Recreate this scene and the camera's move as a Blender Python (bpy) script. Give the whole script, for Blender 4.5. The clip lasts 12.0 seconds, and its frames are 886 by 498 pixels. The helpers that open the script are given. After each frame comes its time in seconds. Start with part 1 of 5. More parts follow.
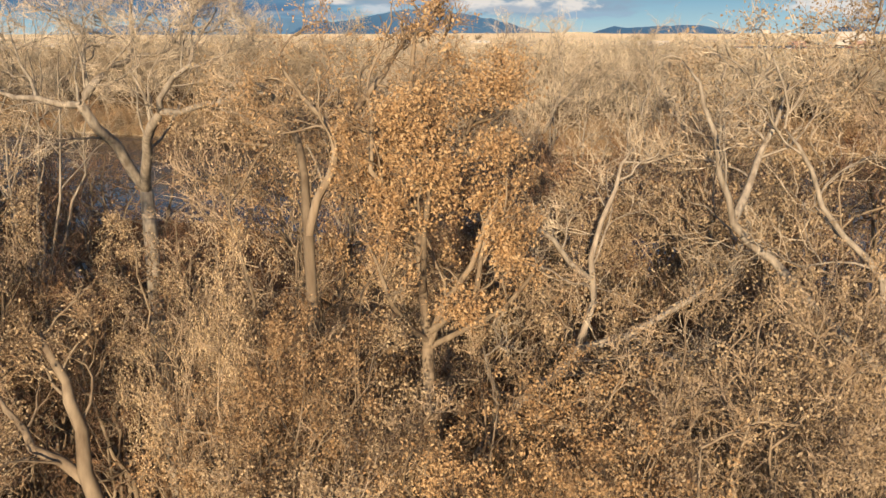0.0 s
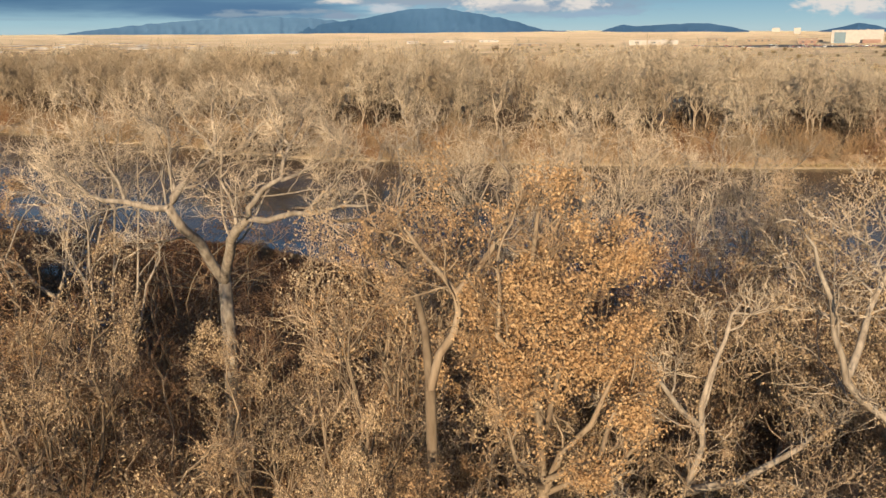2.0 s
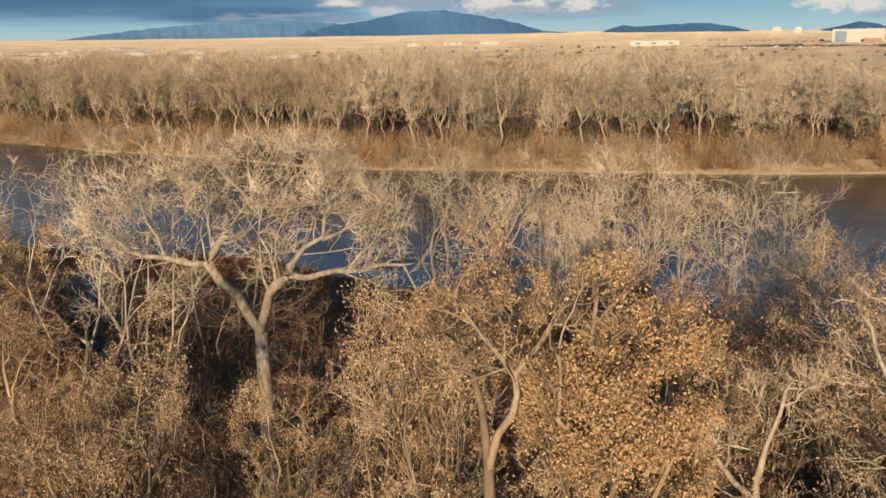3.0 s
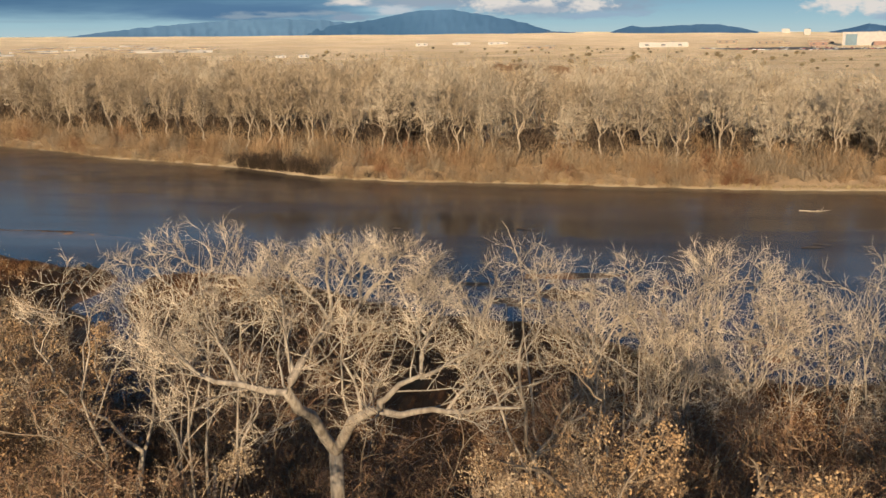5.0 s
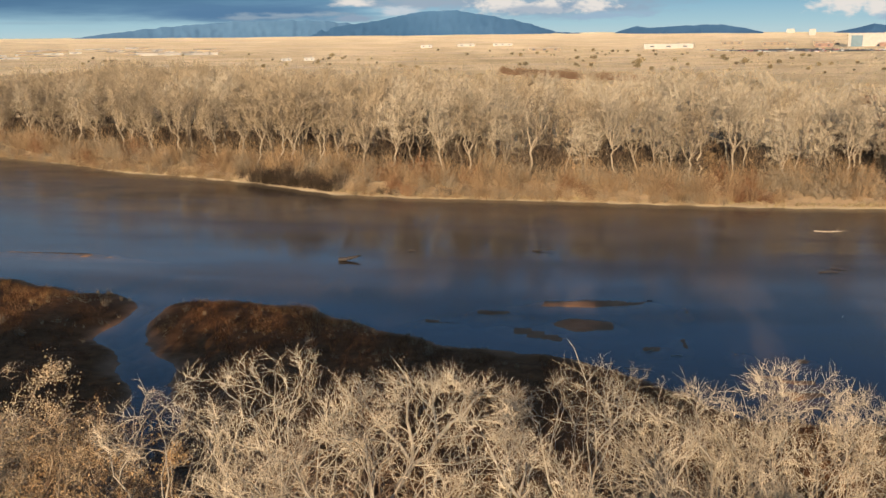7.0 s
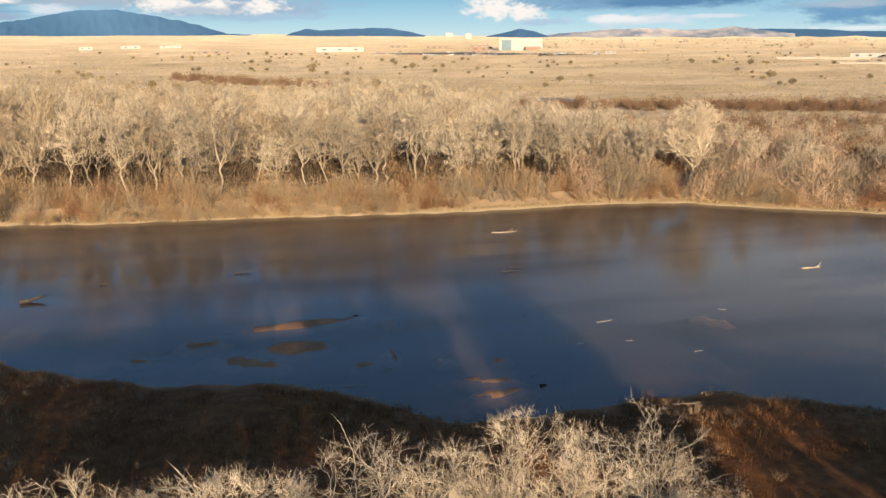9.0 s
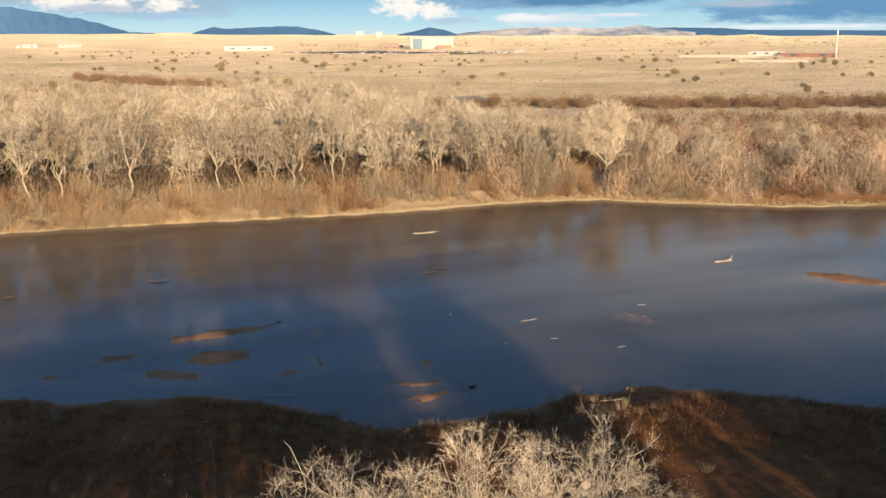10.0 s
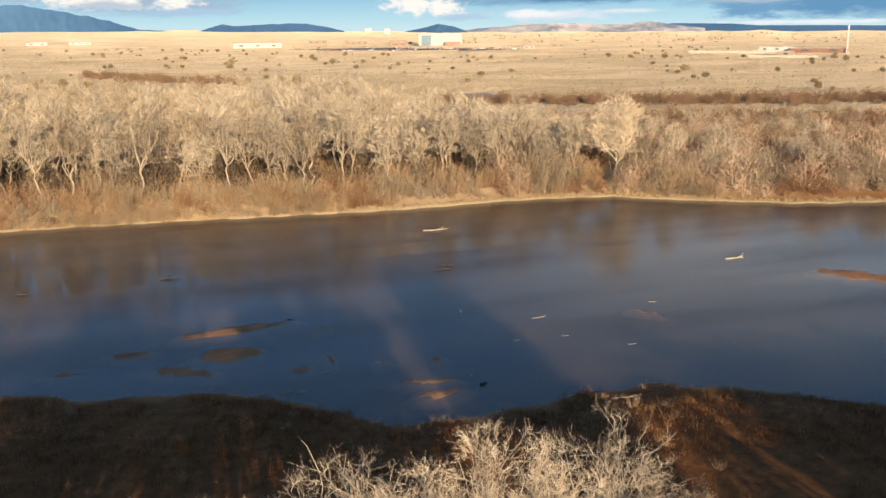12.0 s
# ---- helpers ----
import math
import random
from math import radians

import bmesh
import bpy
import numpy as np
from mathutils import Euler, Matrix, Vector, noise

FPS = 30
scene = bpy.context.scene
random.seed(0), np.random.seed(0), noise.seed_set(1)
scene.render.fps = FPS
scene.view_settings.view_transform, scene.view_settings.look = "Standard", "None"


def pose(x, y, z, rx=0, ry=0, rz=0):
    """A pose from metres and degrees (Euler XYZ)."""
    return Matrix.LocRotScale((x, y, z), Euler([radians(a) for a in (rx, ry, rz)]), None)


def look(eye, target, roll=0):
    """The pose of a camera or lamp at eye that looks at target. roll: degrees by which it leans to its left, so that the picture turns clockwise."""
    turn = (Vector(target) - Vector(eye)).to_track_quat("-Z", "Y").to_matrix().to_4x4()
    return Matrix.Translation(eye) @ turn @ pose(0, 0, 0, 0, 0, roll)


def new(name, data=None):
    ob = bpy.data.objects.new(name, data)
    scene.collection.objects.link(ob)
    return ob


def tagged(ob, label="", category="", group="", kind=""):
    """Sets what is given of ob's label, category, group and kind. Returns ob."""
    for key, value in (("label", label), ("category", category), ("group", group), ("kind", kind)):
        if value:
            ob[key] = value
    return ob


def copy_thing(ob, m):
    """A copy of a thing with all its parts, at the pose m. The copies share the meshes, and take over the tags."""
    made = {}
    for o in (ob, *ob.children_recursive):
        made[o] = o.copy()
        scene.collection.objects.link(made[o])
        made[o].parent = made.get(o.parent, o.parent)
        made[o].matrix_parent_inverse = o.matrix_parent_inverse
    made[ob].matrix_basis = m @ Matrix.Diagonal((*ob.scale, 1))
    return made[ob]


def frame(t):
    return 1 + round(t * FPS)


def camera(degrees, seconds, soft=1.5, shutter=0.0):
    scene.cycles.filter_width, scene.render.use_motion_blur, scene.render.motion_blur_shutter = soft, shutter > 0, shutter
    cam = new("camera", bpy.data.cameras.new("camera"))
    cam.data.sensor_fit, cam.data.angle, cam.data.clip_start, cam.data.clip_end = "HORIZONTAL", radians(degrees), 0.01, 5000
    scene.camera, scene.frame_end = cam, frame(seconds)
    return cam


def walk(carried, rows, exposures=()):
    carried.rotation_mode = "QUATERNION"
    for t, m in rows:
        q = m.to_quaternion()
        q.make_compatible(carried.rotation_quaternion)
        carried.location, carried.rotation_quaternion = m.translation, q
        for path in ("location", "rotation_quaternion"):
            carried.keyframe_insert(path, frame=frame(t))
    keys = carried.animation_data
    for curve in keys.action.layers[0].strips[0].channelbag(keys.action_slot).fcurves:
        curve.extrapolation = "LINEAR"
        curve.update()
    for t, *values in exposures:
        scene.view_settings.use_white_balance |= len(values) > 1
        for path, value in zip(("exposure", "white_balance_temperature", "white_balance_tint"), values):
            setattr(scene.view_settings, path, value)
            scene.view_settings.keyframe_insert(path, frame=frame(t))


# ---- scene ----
cam = camera(54.0, 12.0)
PATH = [
    (0, (5.329, -2.919, 18.318), (5.09, -0.99, 17.851), -0.3),
    (0.5, (4.949, -2.875, 18.813), (4.706, -0.946, 18.343), -0.0),
    (1, (4.668, -3.028, 19.327), (4.413, -1.101, 18.856), -0.2),
    (1.5, (4.314, -3.007, 19.807), (4.057, -1.079, 19.338), -0.5),
    (2, (3.898, -2.945, 20.381), (3.64, -1.018, 19.911), -0.5),
    (2.5, (3.535, -2.972, 20.864), (3.281, -1.044, 20.395), -0.7),
    (3, (3.174, -2.89, 21.426), (2.911, -0.963, 20.96), -1.0),
    (5, (1.144, -0.993, 23.371), (0.868, 0.932, 22.903), -0.6),
    (5.5, (0.797, -0.849, 24.025), (0.518, 1.075, 23.558), -0.6),
    (6, (0.419, -0.722, 24.729), (0.137, 1.202, 24.262), -0.6),
    (6.5, (0.047, -0.595, 25.458), (-0.239, 1.328, 24.991), -0.7),
    (7.6, (-0.85, -1.35, 27.05), (-1.13, 0.575, 26.582), -0.7),
    (8.3, (-1.387, -1.964, 28.004), (-1.511, -0.023, 27.538), -0.6),
    (8.5, (-1.562, -1.948, 28.168), (-1.542, -0.003, 27.701), -0.4),
    (9, (-2.018, -1.689, 28.559), (-1.598, 0.21, 28.089), -0.3),
    (9.5, (-2.347, -1.211, 28.747), (-1.736, 0.634, 28.275), -0.2),
    (10, (-2.696, -0.869, 28.812), (-2.089, 0.977, 28.338), -0.3),
    (10.5, (-2.848, -0.709, 28.829), (-2.247, 1.138, 28.353), -0.4),
    (11, (-2.873, -0.615, 28.801), (-2.277, 1.234, 28.324), -0.5),
    (11.5, (-2.827, -0.649, 28.786), (-2.236, 1.2, 28.307), -0.5),
    (12, (-2.864, -0.83, 28.868), (-2.277, 1.02, 28.387), -0.5),
]
EXPOSURES = [(0, 0.70), (1.5, 0.66), (3.0, 0.57), (5.0, 0.58), (6.5, 0.65), (8.5, 0.92), (9.5, 1.05), (12.0, 1.08)]
walk(cam, [(t, look(eye, target, roll)) for t, eye, target, roll in PATH], EXPOSURES)

# ---------------------------------------------------------------- sky, sun, exposure
SUN_UP = radians(12.0)
SUN_TURN = radians(182.0)
world = bpy.data.worlds.new("sky")
scene.world = world
world.use_nodes = True
wn = world.node_tree.nodes
sky = wn.new("ShaderNodeTexSky")
sky.sky_type = "NISHITA"
sky.sun_disc = False
sky.sun_elevation = SUN_UP
sky.sun_rotation = SUN_TURN
sky.altitude = 1500
sky.air_density = 1.0
sky.dust_density = 0.3
sky.ozone_density = 2.8
world.node_tree.links.new(sky.outputs[0], wn["Background"].inputs[0])
wn["Background"].inputs[1].default_value = 0.092
sun = new("sun", bpy.data.lights.new("sun", "SUN"))
sun.data.energy = 5.0
sun.data.angle = radians(0.6)
sun.data.color = (1.0, 0.785, 0.53)
sun.matrix_world = look((0, 0, 0), (0.035 * math.cos(SUN_UP), math.cos(SUN_UP), -math.sin(SUN_UP)))


# ---------------------------------------------------------------- materials
def material(name, rough=0.8, spec=0.3):
    m = bpy.data.materials.new(name)
    m.use_nodes = True
    b = m.node_tree.nodes["Principled BSDF"]
    b.inputs["Roughness"].default_value = rough
    b.inputs["Specular IOR Level"].default_value = spec
    return m, m.node_tree.nodes, m.node_tree.links, b


def ramp(nodes, links, source, stops):
    r = nodes.new("ShaderNodeValToRGB")
    while len(r.color_ramp.elements) < len(stops):
        r.color_ramp.elements.new(0.5)
    for e, (p, c) in zip(r.color_ramp.elements, stops):
        e.position, e.color = p, (*c, 1)
    links.new(source, r.inputs[0])
    return r.outputs[0]


def noise_tex(nodes, links, scale, detail=4.0, coords="Object", rough=0.55, stretch=None):
    tc = nodes.new("ShaderNodeTexCoord")
    n = nodes.new("ShaderNodeTexNoise")
    n.inputs["Scale"].default_value, n.inputs["Detail"].default_value = scale, detail
    n.inputs["Roughness"].default_value = rough
    out = tc.outputs[coords]
    if stretch:
        mp = nodes.new("ShaderNodeMapping")
        mp.inputs["Scale"].default_value = stretch
        links.new(out, mp.inputs[0])
        out = mp.outputs[0]
    links.new(out, n.inputs["Vector"])
    return n.outputs[0]


def mix(nodes, links, fac, a, b, mode="MIX"):
    m = nodes.new("ShaderNodeMix")
    m.data_type, m.blend_type = "RGBA", mode
    for sock, v in ((m.inputs[0], fac), (m.inputs[6], a), (m.inputs[7], b)):
        if isinstance(v, (int, float)):
            sock.default_value = v
        elif isinstance(v, tuple):
            sock.default_value = (*v, 1)
        else:
            links.new(v, sock)
    return m.outputs[2]


def wood_material(name, dark, pale, scale=6.0, spread=0.5):
    """Bark with streaks, stains and a tint of its own for each tree."""
    m, n, l, b = material(name, 0.9, 0.15)
    grain = ramp(n, l, noise_tex(n, l, scale, 5, stretch=(1, 1, 0.25)), [(0.3, dark), (0.7, pale)])
    info = n.new("ShaderNodeObjectInfo")
    tint = ramp(n, l, info.outputs["Random"], [(0.0, (1.0 - spread, 1.0 - spread * 1.05, 1.0 - spread * 1.1)), (0.5, (0.95, 0.93, 0.9)), (1.0, (1.05, 1.02, 0.98))])
    l.new(mix(n, l, 1.0, grain, tint, "MULTIPLY"), b.inputs["Base Color"])
    return m


def leaf_material(name, stops):
    m, n, l, b = material(name, 0.65, 0.25)
    g = n.new("ShaderNodeNewGeometry")
    base = ramp(n, l, g.outputs["Random Per Island"], stops)
    info = n.new("ShaderNodeObjectInfo")
    tint = ramp(n, l, info.outputs["Random"], [(0.0, (0.75, 0.72, 0.7)), (1.0, (1.15, 1.1, 1.0))])
    tone = mix(n, l, 1.0, base, tint, "MULTIPLY")
    l.new(tone, b.inputs["Base Color"])
    # thin dry leaves let some light through
    thin = n.new("ShaderNodeBsdfTranslucent")
    l.new(tone, thin.inputs[0])
    mx = n.new("ShaderNodeMixShader")
    mx.inputs[0].default_value = 0.22
    l.new(b.outputs[0], mx.inputs[1])
    l.new(thin.outputs[0], mx.inputs[2])
    l.new(mx.outputs[0], n["Material Output"].inputs[0])
    return m


def plain_material(name, color, rough=0.7, vary=0.25, scale=1.0, metal=0.0):
    m, n, l, b = material(name, rough)
    c = ramp(n, l, noise_tex(n, l, scale, 5), [(0.3, tuple(v * (1 - vary) for v in color)), (0.7, tuple(min(1, v * (1 + vary)) for v in color))])
    l.new(c, b.inputs["Base Color"])
    b.inputs["Metallic"].default_value = metal
    return m


BARK = wood_material("pale_bark", (0.17, 0.138, 0.105), (0.41, 0.355, 0.285), 11.0, 0.15)
FAR_BARK = wood_material("far_pale_bark", (0.24, 0.19, 0.135), (0.46, 0.38, 0.285))
BROWN_BARK = wood_material("brown_bark", (0.15, 0.11, 0.075), (0.34, 0.27, 0.19))
TWIG = wood_material("pale_twigs", (0.29, 0.23, 0.165), (0.64, 0.54, 0.41), 2.5, 0.22)
BROWN_TWIG = wood_material("brown_twigs", (0.20, 0.135, 0.08), (0.38, 0.27, 0.17), 1.5)
TAN_BRANCH = wood_material("tan_near_twigs", (0.26, 0.19, 0.125), (0.52, 0.40, 0.28), 2.0, 0.3)
DUSKY_TWIG = wood_material("dusky_mauve_twigs", (0.15, 0.088, 0.055), (0.31, 0.20, 0.13), 1.5)
RED_TWIG = wood_material("red_willow_twigs", (0.20, 0.095, 0.05), (0.36, 0.195, 0.105), 0.2)
TAN_TWIG = wood_material("tan_willow_twigs", (0.21, 0.135, 0.075), (0.38, 0.265, 0.155), 0.2)
# near-black: shade of overhanging bushes and trunk gaps put into the colour
SHADE_TWIG = wood_material("dark_willow_twigs", (0.06, 0.045, 0.03), (0.14, 0.10, 0.07), 0.3)
SAGE_TWIG = wood_material("grey_brown_sage", (0.20, 0.145, 0.085), (0.38, 0.285, 0.175), 0.2)
LONE_TWIG = wood_material("cream_crown_twigs", (0.42, 0.34, 0.245), (0.66, 0.555, 0.42), 0.5, 0.1)
# brighter copy of the far twigs: stronger sun painted into the eastern crowns
LIT_FAR_TWIG = wood_material("cream_far_twigs", (0.31, 0.255, 0.185), (0.56, 0.48, 0.365), 0.5, 0.35)
FAR_TWIG = wood_material("far_crown_twigs", (0.215, 0.165, 0.11), (0.425, 0.34, 0.235), 0.5, 0.4)
THICKET_TWIG = wood_material("dull_brown_thicket", (0.20, 0.125, 0.08), (0.34, 0.22, 0.14), 0.05)
MAUVE_TWIG = wood_material("brown_mauve_thicket", (0.31, 0.215, 0.15), (0.53, 0.39, 0.275), 0.08)
LEAF_ORANGE = leaf_material("orange_dry_leaves", [(0.0, (0.27, 0.165, 0.085)), (0.5, (0.43, 0.285, 0.155)), (1.0, (0.55, 0.40, 0.24))])
LEAF_TAN = leaf_material("tan_dry_leaves", [(0.0, (0.29, 0.205, 0.12)), (0.5, (0.45, 0.34, 0.215)), (1.0, (0.58, 0.465, 0.315))])
LEAF_BROWN = leaf_material("brown_dead_leaves", [(0.0, (0.15, 0.085, 0.042)), (0.6, (0.29, 0.18, 0.095)), (1.0, (0.44, 0.30, 0.17))])
# dark tone holds part of the near bank's shade; rust copy holds its sun
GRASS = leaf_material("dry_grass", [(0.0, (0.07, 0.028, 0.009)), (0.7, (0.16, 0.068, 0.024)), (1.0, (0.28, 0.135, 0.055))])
SUNLIT_GRASS = leaf_material("rust_bank_grass", [(0.0, (0.15, 0.078, 0.03)), (1.0, (0.36, 0.20, 0.09))])
REED = leaf_material("pale_reeds", [(0.0, (0.36, 0.27, 0.14)), (1.0, (0.60, 0.49, 0.29))])
STRAW = leaf_material("straw_grass", [(0.0, (0.30, 0.21, 0.11)), (0.6, (0.42, 0.31, 0.18)), (1.0, (0.52, 0.40, 0.25))])
DEADWOOD = plain_material("bleached_driftwood", (0.40, 0.33, 0.24), 0.9, 0.3, 3.0)
WETWOOD = plain_material("wet_dark_driftwood", (0.05, 0.04, 0.035), 0.7, 0.3, 3.0)
JUNIPER = leaf_material("juniper_foliage", [(0.0, (0.17, 0.135, 0.075)), (1.0, (0.33, 0.26, 0.15))])


def ground_material():
    m, n, l, b = material("dry_ground", 0.95, 0.1)
    geo = n.new("ShaderNodeNewGeometry")
    sep = n.new("ShaderNodeSeparateXYZ")
    l.new(geo.outputs["Position"], sep.inputs[0])
    fine = noise_tex(n, l, 0.9, 8, rough=0.7)
    patch = noise_tex(n, l, 0.012, 6, stretch=(0.6, 1.6, 1))
    bands = noise_tex(n, l, 0.007, 8, stretch=(0.55, 1.25, 1), rough=0.68)
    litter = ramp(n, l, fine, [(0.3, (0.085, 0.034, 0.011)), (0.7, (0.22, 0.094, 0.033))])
    field = ramp(n, l, bands, [(0.30, (0.56, 0.39, 0.19)), (0.42, (0.86, 0.64, 0.33)), (0.47, (0.66, 0.47, 0.23)), (0.52, (0.90, 0.70, 0.40)), (0.60, (0.84, 0.64, 0.36)), (0.74, (0.66, 0.50, 0.28))])
    sage = ramp(n, l, noise_tex(n, l, 0.05, 6, rough=0.8), [(0.4, (0.50, 0.39, 0.28)), (0.6, (0.76, 0.61, 0.45))])
    field = mix(n, l, ramp(n, l, patch, [(0.55, (0, 0, 0)), (0.66, (0.8, 0.8, 0.8))]), field, sage)
    swale = noise_tex(n, l, 0.022, 7, stretch=(0.35, 1.3, 1), rough=0.72)
    field = mix(n, l, ramp(n, l, swale, [(0.52, (0, 0, 0)), (0.60, (0.45, 0.45, 0.45)), (0.68, (0.6, 0.6, 0.6))]), field, (0.47, 0.35, 0.195))
    field = mix(n, l, 0.35, field, ramp(n, l, fine, [(0.3, (0.44, 0.33, 0.19)), (0.7, (0.80, 0.63, 0.40))]))
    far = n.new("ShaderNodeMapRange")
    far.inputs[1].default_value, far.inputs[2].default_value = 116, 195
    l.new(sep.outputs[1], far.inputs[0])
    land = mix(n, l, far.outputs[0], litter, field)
    wet = n.new("ShaderNodeMapRange")
    wet.inputs[1].default_value, wet.inputs[2].default_value = 0.02, 0.30
    l.new(sep.outputs[2], wet.inputs[0])
    mud = ramp(n, l, noise_tex(n, l, 0.5, 6), [(0.3, (0.25, 0.125, 0.062)), (0.7, (0.39, 0.21, 0.115))])
    shore = n.new("ShaderNodeMapRange")
    shore.inputs[1].default_value, shore.inputs[2].default_value = 100, 114
    l.new(sep.outputs[1], shore.inputs[0])
    mud = mix(n, l, shore.outputs[0], mud, (0.46, 0.36, 0.22))
    # river's bed: pale shoal sand, painted darker with depth for light lost in water
    bed = n.new("ShaderNodeMapRange")
    bed.inputs[1].default_value, bed.inputs[2].default_value = -0.55, -0.05
    l.new(sep.outputs[2], bed.inputs[0])
    mud = mix(n, l, bed.outputs[0], (0.035, 0.026, 0.02), mud)
    l.new(mix(n, l, wet.outputs[0], mud, land), b.inputs["Base Color"])
    # dry grass stands up and catches the low sun like a nap
    nap = n.new("ShaderNodeMath")
    nap.operation = "MULTIPLY"
    l.new(far.outputs[0], nap.inputs[0])
    streak = mix(n, l, 0.45, bands, noise_tex(n, l, 0.035, 8, stretch=(0.45, 1.0, 1), rough=0.7))
    l.new(ramp(n, l, streak, [(0.38, (0.10, 0.10, 0.10)), (0.46, (0.52, 0.52, 0.52)), (0.49, (0.24, 0.24, 0.24)), (0.515, (0.66, 0.66, 0.66)), (0.62, (0.95, 0.95, 0.95))]), nap.inputs[1])
    l.new(nap.outputs[0], b.inputs["Sheen Weight"])
    b.inputs["Sheen Roughness"].default_value = 0.6
    b.inputs["Sheen Tint"].default_value = (0.95, 0.73, 0.50, 1)
    bump = n.new("ShaderNodeBump")
    bump.inputs["Strength"].default_value, bump.inputs["Distance"].default_value = 0.6, 0.25
    l.new(fine, bump.inputs["Height"])
    # standing grass on the plain is rough at every scale
    straw = n.new("ShaderNodeBump")
    straw.inputs["Distance"].default_value = 3.0
    l.new(far.outputs[0], straw.inputs["Strength"])
    l.new(noise_tex(n, l, 0.35, 8, rough=0.75), straw.inputs["Height"])
    l.new(bump.outputs[0], straw.inputs["Normal"])
    l.new(straw.outputs[0], b.inputs["Normal"])
    return m


def water_material():
    m, n, l, b = material("muddy_river_water", 0.10, 0.5)
    silt = noise_tex(n, l, 0.035, 6, stretch=(0.3, 1.5, 1), rough=0.6)
    l.new(ramp(n, l, silt, [(0.35, (0.034, 0.028, 0.024)), (0.68, (0.165, 0.121, 0.090))]), b.inputs["Base Color"])
    b.inputs["IOR"].default_value = 1.40
    ripple = noise_tex(n, l, 0.9, 4, stretch=(0.5, 1, 1))
    slick = noise_tex(n, l, 0.06, 6, stretch=(0.25, 1.3, 1), rough=0.65)
    l.new(ramp(n, l, slick, [(0.38, (0.07, 0.07, 0.07)), (0.62, (0.26, 0.26, 0.26))]), b.inputs["Roughness"])
    bump = n.new("ShaderNodeBump")
    bump.inputs["Strength"].default_value, bump.inputs["Distance"].default_value = 0.35, 0.04
    l.new(ripple, bump.inputs["Height"])
    l.new(bump.outputs[0], b.inputs["Normal"])
    # murky: a third of the light goes through to the shoals
    through_water = n.new("ShaderNodeBsdfTransparent")
    mx = n.new("ShaderNodeMixShader")
    mx.inputs[0].default_value = 0.32
    l.new(b.outputs[0], mx.inputs[1])
    l.new(through_water.outputs[0], mx.inputs[2])
    l.new(mx.outputs[0], n["Material Output"].inputs[0])
    return m


GROUND = ground_material()
WATER = water_material()


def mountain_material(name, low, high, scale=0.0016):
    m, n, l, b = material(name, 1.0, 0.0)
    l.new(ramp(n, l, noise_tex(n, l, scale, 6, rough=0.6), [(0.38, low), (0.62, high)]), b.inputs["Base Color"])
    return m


# distance haze is painted into these rock colours; the air itself is clear
BLUE_HAZE_ROCK = mountain_material("hazy_blue_mountain", (0.052, 0.118, 0.215), (0.072, 0.150, 0.262))
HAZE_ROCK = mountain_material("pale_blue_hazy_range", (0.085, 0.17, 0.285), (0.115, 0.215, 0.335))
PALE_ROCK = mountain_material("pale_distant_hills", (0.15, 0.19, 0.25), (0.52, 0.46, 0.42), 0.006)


# ---------------------------------------------------------------- mesh helpers
def mesh_of(name, verts, tris, mat, smooth=True):
    verts, tris = np.asarray(verts, np.float32).reshape(-1, 3), np.asarray(tris, np.int32).reshape(-1, 3)
    me = bpy.data.meshes.new(name)
    me.vertices.add(len(verts))
    me.vertices.foreach_set("co", verts.ravel())
    me.loops.add(tris.size)
    me.loops.foreach_set("vertex_index", tris.ravel())
    me.polygons.add(len(tris))
    me.polygons.foreach_set("loop_start", np.arange(0, tris.size, 3, dtype=np.int32))
    me.polygons.foreach_set("use_smooth", np.full(len(tris), smooth))
    me.materials.append(mat)
    me.update(calc_edges=True)
    me.validate()
    return me


def part(name, me, parent, label=""):
    ob = new(name, me)
    ob.parent = parent
    return tagged(ob, label)


def bm_mesh(name, bm, mat):
    me = bpy.data.meshes.new(name)
    bm.to_mesh(me)
    bm.free()
    me.materials.append(mat)
    return me


